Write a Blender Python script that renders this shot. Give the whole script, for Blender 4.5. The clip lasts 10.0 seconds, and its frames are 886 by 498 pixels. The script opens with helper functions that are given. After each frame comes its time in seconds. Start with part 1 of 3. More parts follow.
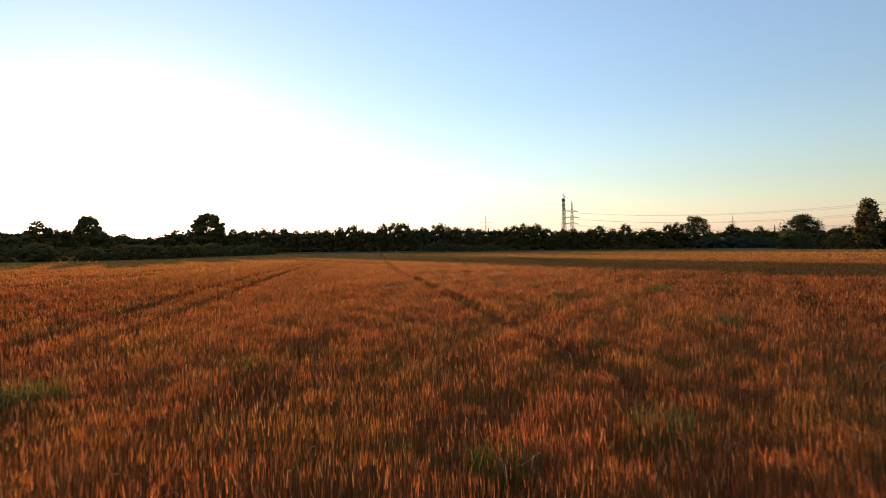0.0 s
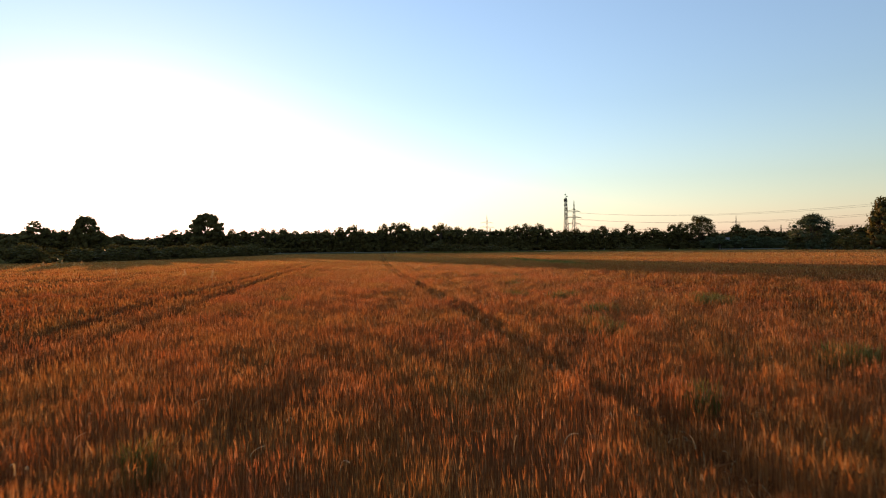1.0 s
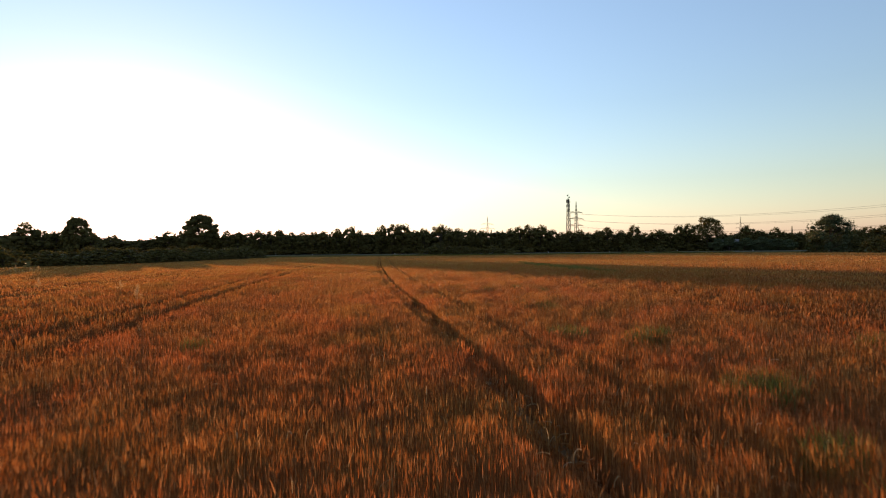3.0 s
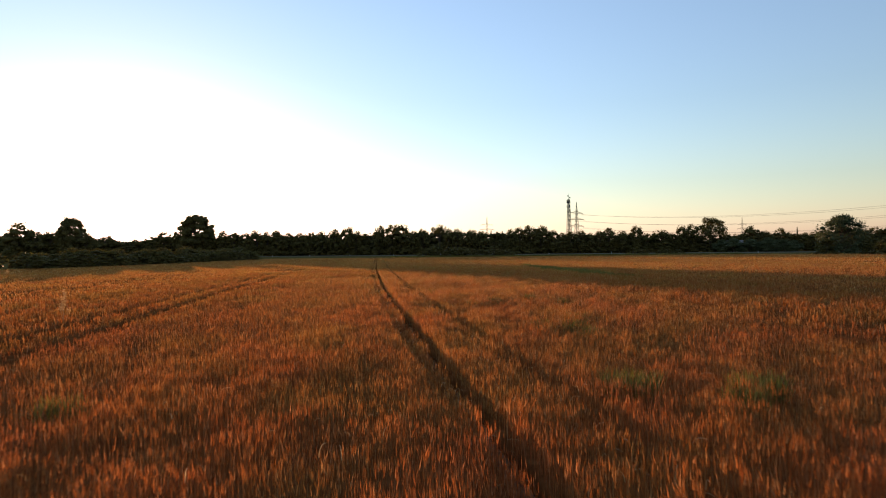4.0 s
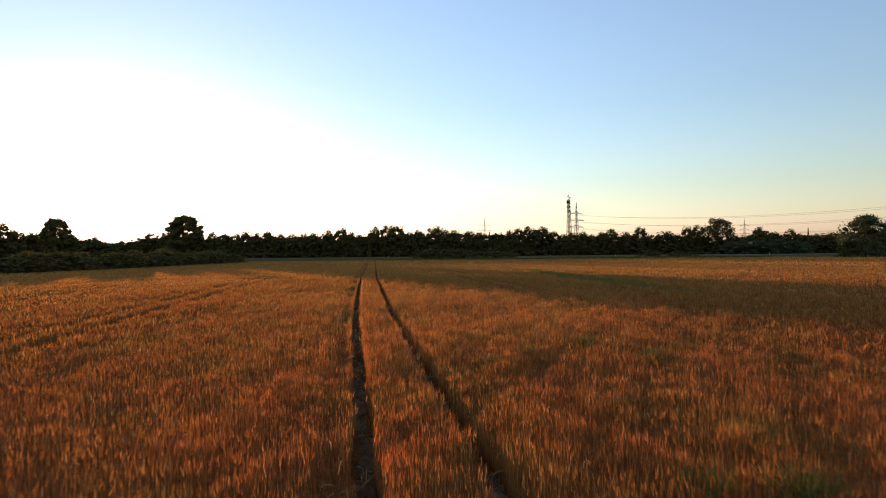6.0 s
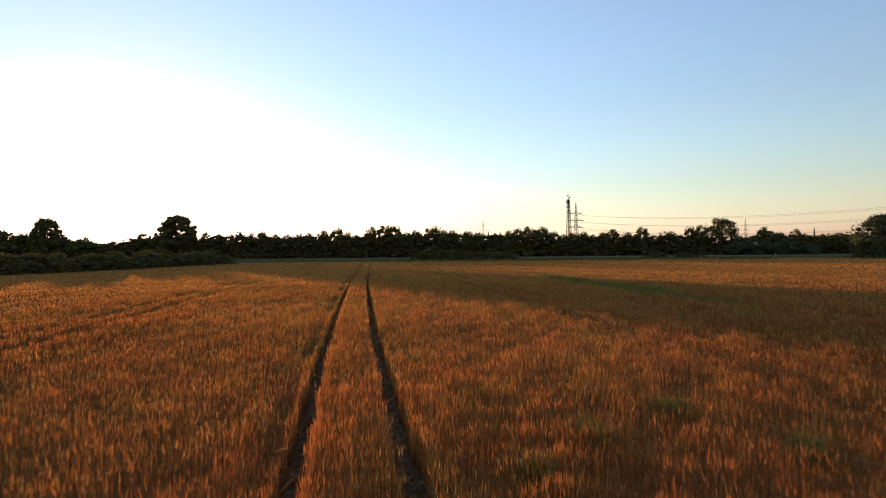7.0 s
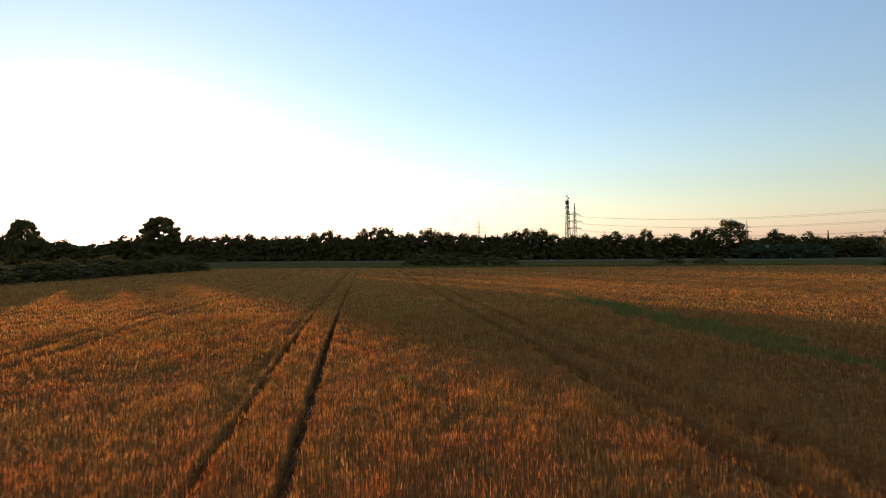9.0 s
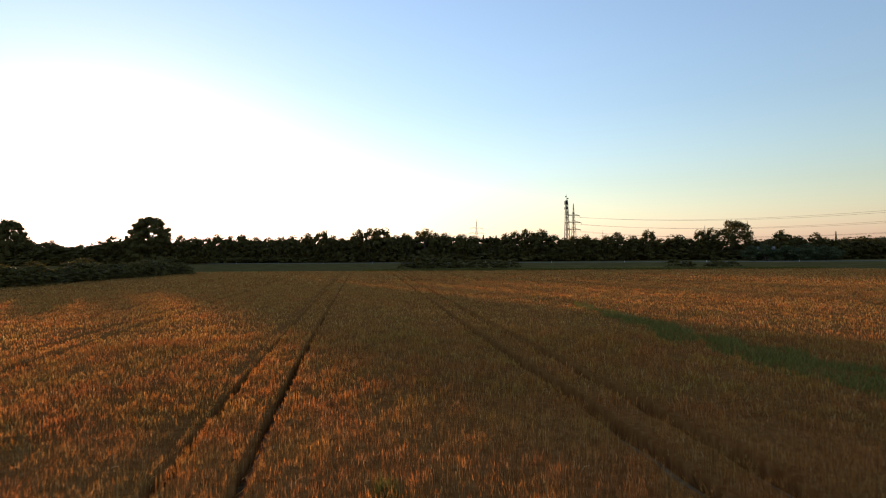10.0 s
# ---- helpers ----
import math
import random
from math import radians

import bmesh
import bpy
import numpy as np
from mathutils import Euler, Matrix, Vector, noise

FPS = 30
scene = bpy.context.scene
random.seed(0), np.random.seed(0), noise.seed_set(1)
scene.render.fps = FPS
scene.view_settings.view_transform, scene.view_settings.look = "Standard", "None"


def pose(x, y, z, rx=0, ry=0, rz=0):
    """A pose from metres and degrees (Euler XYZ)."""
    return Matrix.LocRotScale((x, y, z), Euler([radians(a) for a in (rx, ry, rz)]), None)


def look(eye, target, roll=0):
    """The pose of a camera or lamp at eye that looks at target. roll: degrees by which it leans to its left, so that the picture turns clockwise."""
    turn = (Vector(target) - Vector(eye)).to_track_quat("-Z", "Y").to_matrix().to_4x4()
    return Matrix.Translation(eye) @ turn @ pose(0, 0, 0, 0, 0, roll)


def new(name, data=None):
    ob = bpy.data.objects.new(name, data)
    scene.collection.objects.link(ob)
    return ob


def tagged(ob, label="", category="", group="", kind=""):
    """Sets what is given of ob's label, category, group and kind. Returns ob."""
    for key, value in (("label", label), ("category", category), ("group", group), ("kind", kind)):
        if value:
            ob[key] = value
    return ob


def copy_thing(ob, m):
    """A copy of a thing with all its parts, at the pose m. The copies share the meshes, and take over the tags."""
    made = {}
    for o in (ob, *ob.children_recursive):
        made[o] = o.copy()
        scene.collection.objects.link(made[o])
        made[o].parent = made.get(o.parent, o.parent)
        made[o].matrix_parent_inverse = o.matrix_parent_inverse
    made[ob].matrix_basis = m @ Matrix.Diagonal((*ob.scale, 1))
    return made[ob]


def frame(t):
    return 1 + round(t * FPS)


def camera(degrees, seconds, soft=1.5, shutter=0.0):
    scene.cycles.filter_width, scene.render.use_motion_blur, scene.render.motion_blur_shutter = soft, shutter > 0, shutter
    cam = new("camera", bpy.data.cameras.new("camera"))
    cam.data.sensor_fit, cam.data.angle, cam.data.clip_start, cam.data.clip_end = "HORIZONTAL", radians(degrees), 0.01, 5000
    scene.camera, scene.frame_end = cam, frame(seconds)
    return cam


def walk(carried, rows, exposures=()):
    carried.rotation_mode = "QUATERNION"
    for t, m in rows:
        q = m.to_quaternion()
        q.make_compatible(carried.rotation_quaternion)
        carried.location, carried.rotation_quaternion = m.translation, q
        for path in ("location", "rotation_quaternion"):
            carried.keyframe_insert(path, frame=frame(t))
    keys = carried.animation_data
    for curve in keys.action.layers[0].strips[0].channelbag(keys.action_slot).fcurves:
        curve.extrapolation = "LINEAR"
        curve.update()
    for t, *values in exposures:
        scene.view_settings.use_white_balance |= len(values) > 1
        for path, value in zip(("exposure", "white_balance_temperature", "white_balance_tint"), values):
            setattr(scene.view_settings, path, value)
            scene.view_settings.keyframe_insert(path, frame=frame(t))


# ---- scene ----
cam = camera(76.0, 10.0, soft=1.12, shutter=0.2)
PATH = [
    (0.0, pose(-4.698, -7.482, 2.740, 89.818, 0.75, -8.370)),
    (0.5, pose(-4.550, -5.305, 2.765, 89.822, 0.75, -8.330)),
    (1.0, pose(-4.362, -3.090, 2.800, 89.842, 0.75, -8.307)),
    (1.5, pose(-4.138, -0.821, 2.855, 89.874, 0.75, -8.300)),
    (2.0, pose(-3.879, 1.511, 2.925, 89.913, 0.75, -8.308)),
    (2.5, pose(-3.589, 3.918, 2.990, 89.957, 0.75, -8.330)),
    (3.0, pose(-3.268, 6.409, 3.050, 90.002, 0.75, -8.364)),
    (3.5, pose(-2.920, 8.992, 3.110, 90.046, 0.75, -8.411)),
    (4.0, pose(-2.547, 11.673, 3.180, 90.086, 0.75, -8.469)),
    (4.5, pose(-2.149, 14.458, 3.275, 90.122, 0.75, -8.537)),
    (5.0, pose(-1.730, 17.352, 3.375, 90.153, 0.75, -8.616)),
    (5.5, pose(-1.290, 20.356, 3.465, 90.177, 0.75, -8.704)),
    (6.0, pose(-0.833, 23.474, 3.540, 90.196, 0.75, -8.802)),
    (6.5, pose(-0.358, 26.705, 3.620, 90.211, 0.75, -8.909)),
    (7.0, pose(0.133, 30.049, 3.730, 90.221, 0.75, -9.024)),
    (7.5, pose(0.637, 33.504, 3.920, 90.230, 0.75, -9.149)),
    (8.0, pose(1.155, 37.066, 4.220, 90.240, 0.75, -9.283)),
    (8.5, pose(1.684, 40.732, 4.600, 90.253, 0.75, -9.427)),
    (9.0, pose(2.224, 44.495, 4.980, 90.274, 0.75, -9.580)),
    (9.5, pose(2.774, 48.349, 5.240, 90.305, 0.75, -9.743)),
    (10.0, pose(3.332, 52.285, 5.350, 90.352, 0.75, -9.918)),
]
walk(cam, PATH)

# ---- light: a low evening sun over the woods ----
SUN_AZ, SUN_EL = radians(-20.35), radians(2.79)
world = bpy.data.worlds.new("evening_sky")
scene.world = world
world.use_nodes = True
wn = world.node_tree
sky = wn.nodes.new("ShaderNodeTexSky")
sky.sky_type, sky.sun_disc = "NISHITA", False
sky.sun_elevation, sky.sun_rotation = SUN_EL, SUN_AZ
sky.air_density, sky.dust_density, sky.ozone_density, sky.altitude = 1.4, 0.4, 2.4, 50
tint = wn.nodes.new("ShaderNodeMix")
tint.data_type, tint.blend_type = "RGBA", "MULTIPLY"
tint.inputs[0].default_value = 1.0
tint.inputs[7].default_value = (1.10, 1.285, 1.66, 1)
pale = wn.nodes.new("ShaderNodeHueSaturation")
pale.inputs["Saturation"].default_value = 0.69
wn.links.new(sky.outputs[0], pale.inputs["Color"])
wn.links.new(pale.outputs[0], tint.inputs[6])
wn.links.new(tint.outputs[2], wn.nodes["Background"].inputs[0])
wn.nodes["Background"].inputs[1].default_value = 0.15
sun = new("sun", bpy.data.lights.new("sun", "SUN"))
sun.data.energy, sun.data.angle, sun.data.color = 2.55, radians(0.5), (1.0, 0.51, 0.26)
sun.matrix_world = look((math.sin(SUN_AZ) * 100, math.cos(SUN_AZ) * 100, math.tan(SUN_EL) * 100), (0, 0, 0))
scene.view_settings.exposure = 1.5

rng = np.random.default_rng(7)


# ---- materials ----
def node_material(name):
    m = bpy.data.materials.new(name)
    m.use_nodes = True
    m.node_tree.nodes.clear()
    return m, m.node_tree.nodes, m.node_tree.links


def ramp(nodes, links, fac, stops):
    r = nodes.new("ShaderNodeValToRGB")
    els = r.color_ramp.elements
    els[0].position, els[0].color = stops[0][0], (*stops[0][1], 1)
    els[1].position, els[1].color = stops[-1][0], (*stops[-1][1], 1)
    for p, c in stops[1:-1]:
        e = els.new(p)
        e.color = (*c, 1)
    links.new(fac, r.inputs[0])
    return r.outputs[0]


def noise_fac(nodes, links, scale, detail=3.0, stretch=(1, 1, 1)):
    co = nodes.new("ShaderNodeTexCoord")
    mp = nodes.new("ShaderNodeMapping")
    mp.inputs["Scale"].default_value = stretch
    tx = nodes.new("ShaderNodeTexNoise")
    tx.inputs["Scale"].default_value, tx.inputs["Detail"].default_value = scale, detail
    links.new(co.outputs["Object"], mp.inputs[0])
    links.new(mp.outputs[0], tx.inputs[0])
    return tx.outputs[0]


def mixed(nodes, links, fac, a, b, mode="MIX"):
    n = nodes.new("ShaderNodeMix")
    n.data_type, n.blend_type = "RGBA", mode
    if isinstance(fac, float):
        n.inputs[0].default_value = fac
    else:
        links.new(fac, n.inputs[0])
    links.new(a, n.inputs[6])
    links.new(b, n.inputs[7])
    return n.outputs[2]


def haze_over_field(nodes, links, tint_):
    """White over the near half of the field, going over to a paler, greener tint from 28 to 95 m, with an uneven
    border: far haze put into the colour.
    """
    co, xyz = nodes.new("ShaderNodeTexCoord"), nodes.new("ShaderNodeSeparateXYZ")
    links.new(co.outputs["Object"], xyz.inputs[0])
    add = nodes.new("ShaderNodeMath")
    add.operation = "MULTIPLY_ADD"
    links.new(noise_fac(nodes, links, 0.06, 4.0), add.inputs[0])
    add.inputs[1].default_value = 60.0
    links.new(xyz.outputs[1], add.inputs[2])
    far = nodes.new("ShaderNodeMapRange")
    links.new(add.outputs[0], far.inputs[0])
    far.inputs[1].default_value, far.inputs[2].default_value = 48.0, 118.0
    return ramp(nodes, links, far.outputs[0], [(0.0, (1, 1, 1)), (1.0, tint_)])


def plant_material(name, island, patch_a, patch_b, patch_scale, through_light, rough=0.6, stretch=(1, 1, 1), gloss=0.25, glow=(1.2, 1.1, 0.9), haze_tint=None):
    """Blades, ears and leaves: each island its own shade, wide patches of two tints, light shining through.
    The last argument is a tint that imitates haze in the crop's colour, unevenly, towards the far end of the field."""
    m, nodes, links = node_material(name)
    geo = nodes.new("ShaderNodeNewGeometry")
    own = ramp(nodes, links, geo.outputs["Random Per Island"], island)
    patch = ramp(nodes, links, noise_fac(nodes, links, patch_scale, 4.0, stretch), [(0.35, patch_a), (0.65, patch_b)])
    col = mixed(nodes, links, 1.0, own, patch, "MULTIPLY")
    if haze_tint:
        col = mixed(nodes, links, 1.0, col, haze_over_field(nodes, links, haze_tint), "MULTIPLY")
    bsdf = nodes.new("ShaderNodeBsdfPrincipled")
    bsdf.inputs["Roughness"].default_value = rough
    bsdf.inputs["Specular IOR Level"].default_value = gloss
    links.new(col, bsdf.inputs["Base Color"])
    tr = nodes.new("ShaderNodeBsdfTranslucent")
    shine = nodes.new("ShaderNodeMix")
    shine.data_type, shine.blend_type = "RGBA", "MULTIPLY"
    shine.inputs[0].default_value = 1.0
    shine.inputs[7].default_value = (*glow, 1)
    links.new(col, shine.inputs[6])
    links.new(shine.outputs[2], tr.inputs[0])
    mx = nodes.new("ShaderNodeMixShader")
    mx.inputs[0].default_value = through_light
    links.new(bsdf.outputs[0], mx.inputs[1])
    links.new(tr.outputs[0], mx.inputs[2])
    out = nodes.new("ShaderNodeOutputMaterial")
    links.new(mx.outputs[0], out.inputs[0])
    return m


def solid_material(name, stops, scale, rough=0.9, bump=0.3, metal=0.0, detail=6.0, stretch=(1, 1, 1), bump_scale=None, haze_tint=None):
    m, nodes, links = node_material(name)
    fac = noise_fac(nodes, links, scale, detail, stretch)
    bsdf = nodes.new("ShaderNodeBsdfPrincipled")
    bsdf.inputs["Roughness"].default_value, bsdf.inputs["Metallic"].default_value = rough, metal
    bsdf.inputs["Specular IOR Level"].default_value = 0.3 if rough < 0.9 else 0.0
    col = ramp(nodes, links, fac, stops)
    if haze_tint:
        col = mixed(nodes, links, 1.0, col, haze_over_field(nodes, links, haze_tint), "MULTIPLY")
    links.new(col, bsdf.inputs["Base Color"])
    bp = nodes.new("ShaderNodeBump")
    bp.inputs["Strength"].default_value = bump
    links.new(noise_fac(nodes, links, bump_scale or scale * 4, 4.0, stretch), bp.inputs["Height"])
    links.new(bp.outputs[0], bsdf.inputs["Normal"])
    out = nodes.new("ShaderNodeOutputMaterial")
    links.new(bsdf.outputs[0], out.inputs[0])
    return m


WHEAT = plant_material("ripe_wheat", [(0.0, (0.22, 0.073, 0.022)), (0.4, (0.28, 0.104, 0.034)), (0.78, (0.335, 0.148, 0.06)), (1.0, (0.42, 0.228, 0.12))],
                       (1.02, 0.88, 0.81), (0.90, 1.06, 0.80), 0.45, 0.58, rough=0.5, gloss=0.1, glow=(1.2, 1.0, 0.8), haze_tint=(1.22, 1.6, 1.48))
# darker than the stalks themselves: the shade inside the crop is painted in
CANOPY_SHADE = solid_material("wheat_mass", [(0.3, (0.105, 0.032, 0.009)), (0.55, (0.15, 0.051, 0.015)), (0.75, (0.2, 0.075, 0.026))], 5.0, 1.0, 0.9, 0.0, 6.0, (1, 1, 0.25), 14.0, haze_tint=(1.4, 1.8, 1.7))
SOIL = solid_material("field_soil", [(0.3, (0.11, 0.07, 0.036)), (0.55, (0.18, 0.118, 0.064)), (0.75, (0.29, 0.2, 0.115))], 3.0, 1.0, 0.8)
MEADOW = solid_material("meadow_grass", [(0.3, (0.07, 0.054, 0.016)), (0.5, (0.105, 0.08, 0.026)), (0.75, (0.15, 0.113, 0.042))], 0.15, 1.0, 0.6, 0.0, 8.0)
STRAW = plant_material("pale_straw", [(0.0, (0.33, 0.22, 0.10)), (0.5, (0.43, 0.31, 0.155)), (1.0, (0.54, 0.41, 0.23))], (1, 0.95, 0.9), (1, 1, 1), 0.8, 0.5, rough=0.6, gloss=0.05)
GRASS = plant_material("green_grass", [(0.0, (0.095, 0.088, 0.018)), (0.6, (0.15, 0.138, 0.03)), (1.0, (0.24, 0.20, 0.06))], (0.9, 0.95, 0.8), (1, 1, 1), 0.5, 0.4)
LEAF = plant_material("tree_leaf", [(0.0, (0.076, 0.06, 0.022)), (0.5, (0.106, 0.088, 0.031)), (1.0, (0.138, 0.119, 0.044))], (0.85, 0.85, 0.8), (1.1, 1.0, 0.88), 0.12, 0.28, gloss=0.04, glow=(1.15, 1.3, 0.65))
WILLOW = plant_material("willow_leaf", [(0.0, (0.058, 0.062, 0.028)), (0.5, (0.085, 0.09, 0.042)), (1.0, (0.125, 0.13, 0.062))], (0.85, 0.9, 0.85), (1, 1, 1), 0.3, 0.25, gloss=0.08, glow=(1.1, 1.25, 0.8))
BARK = solid_material("bark", [(0.3, (0.05, 0.037, 0.026)), (0.7, (0.12, 0.09, 0.065))], 3.0, 0.95, 0.8, 0.0, 6.0, (1, 1, 0.2))
ASPHALT = solid_material("road_asphalt", [(0.3, (0.12, 0.112, 0.088)), (0.7, (0.175, 0.163, 0.128))], 0.8, 0.95, 0.2)
STEEL = solid_material("galvanised_steel", [(0.3, (0.022, 0.022, 0.023)), (0.7, (0.04, 0.04, 0.04))], 0.6, 0.95, 0.05, 0.0)
DARK_PLASTIC = solid_material("antenna_plastic", [(0.3, (0.05, 0.05, 0.052)), (0.7, (0.08, 0.08, 0.082))], 1.0, 0.6, 0.05)
CABLE = solid_material("aluminium_cable", [(0.3, (0.06, 0.06, 0.06)), (0.7, (0.09, 0.09, 0.09))], 0.2, 0.95, 0.0, 0.0)
WHITE_PAINT = solid_material("white_plastic", [(0.3, (0.68, 0.68, 0.66)), (0.7, (0.8, 0.8, 0.78))], 4.0, 0.5, 0.05)
BLACK_PAINT = solid_material("black_plastic", [(0.3, (0.02, 0.02, 0.02)), (0.7, (0.04, 0.04, 0.04))], 4.0, 0.5, 0.05)
ROOF_TILE = solid_material("roof_tile", [(0.3, (0.13, 0.11, 0.10)), (0.7, (0.2, 0.17, 0.155))], 2.0, 0.8, 0.4)
PLASTER = solid_material("house_plaster", [(0.3, (0.3, 0.27, 0.23)), (0.7, (0.4, 0.37, 0.32))], 1.0, 0.9, 0.2)


# ---- mesh helpers ----
def obj(name, verts, faces, material, parent=None, label=""):
    me = bpy.data.meshes.new(name)
    me.from_pydata([tuple(v) for v in verts], [], faces)
    me.materials.append(material)
    ob = new(name, me)
    if parent is not None:
        ob.parent = parent
    return tagged(ob, label)


def tri_mesh(name, verts, tris, material, parent=None):
    """A mesh from arrays: verts n x 3, tris m x 3."""
    me = bpy.data.meshes.new(name)
    me.vertices.add(len(verts))
    me.vertices.foreach_set("co", np.ascontiguousarray(verts, dtype=np.float32).ravel())
    me.loops.add(tris.size)
    me.loops.foreach_set("vertex_index", np.ascontiguousarray(tris, dtype=np.int32).ravel())
    me.polygons.add(len(tris))
    me.polygons.foreach_set("loop_start", np.arange(0, tris.size, 3, dtype=np.int32))
    me.update(calc_edges=True)
    me.materials.append(material)
    ob = new(name, me)
    if parent is not None:
        ob.parent = parent
    return ob


def empty(name, m=None):
    ob = new(name)
    if m is not None:
        ob.matrix_basis = m
    return ob


def tube(points, radii, sides=6):
    """A tapered tube along points."""
    verts, faces = [], []
    pts = [Vector(p) for p in points]
    for i, p in enumerate(pts):
        way = (pts[min(i + 1, len(pts) - 1)] - pts[max(i - 1, 0)]).normalized()
        a = way.cross(Vector((0.31, 0.77, 0.2))).normalized()
        b = way.cross(a)
        for k in range(sides):
            w = 2 * math.pi * k / sides
            verts.append(p + radii[i] * (math.cos(w) * a + math.sin(w) * b))
    for i in range(len(pts) - 1):
        for k in range(sides):
            k2 = (k + 1) % sides
            faces.append((i * sides + k, i * sides + k2, (i + 1) * sides + k2, (i + 1) * sides + k))
    faces.append(tuple(range(sides))[::-1])
    faces.append(tuple((len(pts) - 1) * sides + k for k in range(sides)))
    return verts, faces


def joined(pieces):
    verts, faces = [], []
    for v, f in pieces:
        n = len(verts)
        verts += list(v)
        faces += [tuple(i + n for i in q) for q in f]
    return verts, faces


def bar(a, b, w=0.1):
    return tube([a, b], [w, w], 4)


def box(x0, y0, z0, x1, y1, z1):
    v = [(x, y, z) for z in (z0, z1) for y in (y0, y1) for x in (x0, x1)]
    return v, [(0, 2, 3, 1), (4, 5, 7, 6), (0, 1, 5, 4), (2, 6, 7, 3), (0, 4, 6, 2), (1, 3, 7, 5)]


# ---- the lie of the land ----
def rise(x, y):
    s = np.clip((y + 0.42 * x - 100) / 96, 0, 1)
    return 0.12 * s * s * (3 - 2 * s)


def track_bend(y):
    """The wheel tracks bend slowly to the right."""
    y = np.asarray(y, dtype=float)
    c = np.minimum(y, 100.0)
    return 0.0003 * (c - 45) ** 2 + np.where(y > 100, 0.033 * (y - 100), 0) - 0.09 * np.exp(-(((y - 46) / 13) ** 2))


HEDGE = [(-150, 108), (-95, 119), (-62, 128), (-51, 152), (-43, 185), (-37, 209)]


def field_end(x):
    """Where the wheat ends along y, at x."""
    hx, hy = zip(*HEDGE)
    return np.where(np.asarray(x) < -37.5, np.interp(x, hx, hy) - 2.0, np.minimum(206 - 0.42 * np.asarray(x), 160 - 2.6 * (np.asarray(x) - 112)))


PAIRS = (-48.5, -36.5, -24.5, -12.0, 0.12, 11.45, 23.5, 35.5, 47.5, 59.5, 71.5, 83.5, 95.5, 107.5)
TRACKS = [c + s for c in PAIRS for s in (-0.88, 0.88)]


def half_track(t):
    """Half the width of a wheel track; those off the middle pair lie more open."""
    return 0.195 if -2 < t < 2 else (0.31 if 10 < t < 13 else 0.25)


def closing(y):
    """The crop closes over the wheel tracks towards both ends of the field."""
    return (1 - 0.72 * np.clip((y - 70) / 36, 0, 1)) * (0.42 + 0.58 * np.clip((y - 5) / 10, 0, 1))


def lumps(x, y, scale, seed):
    """Smooth random waves of about one unit."""
    r = np.random.default_rng(seed)
    out = 0
    for _ in range(7):
        a, k, ph = r.uniform(0, math.pi), scale * r.uniform(0.5, 1.8), r.uniform(0, 6.28)
        out = out + np.sin((x * math.cos(a) + y * math.sin(a)) * k + ph)
    return out / 2.6


def crop_height(x, y, calm=1.0):
    """Height of the ears; the crop is pressed down beside the left wheel of the middle track."""
    xs = x - track_bend(y)
    pressed = 0.26 * np.exp(-((xs + 1.2) / 0.24) ** 2) * np.clip(0.6 + 0.5 * lumps(np.zeros_like(y), y, 0.8, 16), 0, 1)
    wild = 0.75 + 0.75 * np.clip((x + 4) / 6, 0, 1) * (1 - 0.6 * np.clip((y - 6) / 16, 0, 1))
    waves = 0.03 * lumps(x, y, 0.7, 3) + calm * wild * (0.06 * lumps(x, y, 3.2, 4) + 0.062 * lumps(x, y, 8.0, 6) + 0.03 * lumps(x, y, 15.0, 8))
    return 0.75 + waves - pressed - 0.02 * np.clip(lumps(x, y, 0.25, 5), 0, 2)


GREEN = [(24.0, 101.0, 0.3), (23.4, 96.0, 0.8), (22.6, 88.0, 1.1), (21.9, 79.0, 1.3), (21.4, 72.0, 1.7), (21.3, 67.0, 1.5), (21.3, 62.0, 0.8), (21.3, 57.0, 0.2)]
gy, gx, gw = [p[1] for p in GREEN][::-1], [p[0] for p in GREEN][::-1], [p[2] for p in GREEN][::-1]


def in_green(x, y):
    return (y > 57) & (y < 101) & (np.abs(x - np.interp(y, gy, gx)) < np.interp(y, gy, gw) * (1 + 0.5 * lumps(x, y, 1.5, 9)))


# ground, one sheet to the horizon
gxs = np.concatenate([[-4200, -2500, -1200, -700], np.arange(-450, 451, 15), [700, 1200, 2500, 4200]])
gys = np.concatenate([[-3000, -1200, -400, -100], np.arange(-45, 601, 15), [900, 1500, 2600, 4600]])
X, Y = np.meshgrid(gxs, gys)
Z = rise(X, Y) + np.where((Y > 60) & (np.abs(X) < 460), 0.02 * lumps(X, Y, 0.05, 1), 0)
nx = len(gxs)
faces = [(j * nx + i, j * nx + i + 1, (j + 1) * nx + i + 1, (j + 1) * nx + i) for j in range(len(gys) - 1) for i in range(nx - 1)]
ground = obj("ground", np.stack([X, Y, Z], -1).reshape(-1, 3), faces, MEADOW)
tagged(ground, "dry meadow grass around the wheat field", "ground", kind="structure")

# bare soil under the crop, seen in the wheel tracks
cols = np.linspace(-140, 150, 117)
rows_v = np.linspace(0, 1, 60)
V = []
for v in rows_v:
    ye = field_end(cols) + 0.6
    yy = -22 + (ye + 22) * v
    V.append(np.stack([cols, yy, rise(cols, yy) + 0.03], -1))
V = np.array(V)
nc = len(cols)
faces = [(j * nc + i, j * nc + i + 1, (j + 1) * nc + i + 1, (j + 1) * nc + i) for j in range(59) for i in range(nc - 1)]
soil = obj("field_soil", V.reshape(-1, 3), faces, SOIL)
tagged(soil, "brown soil between the wheat rows", "soil", kind="structure")


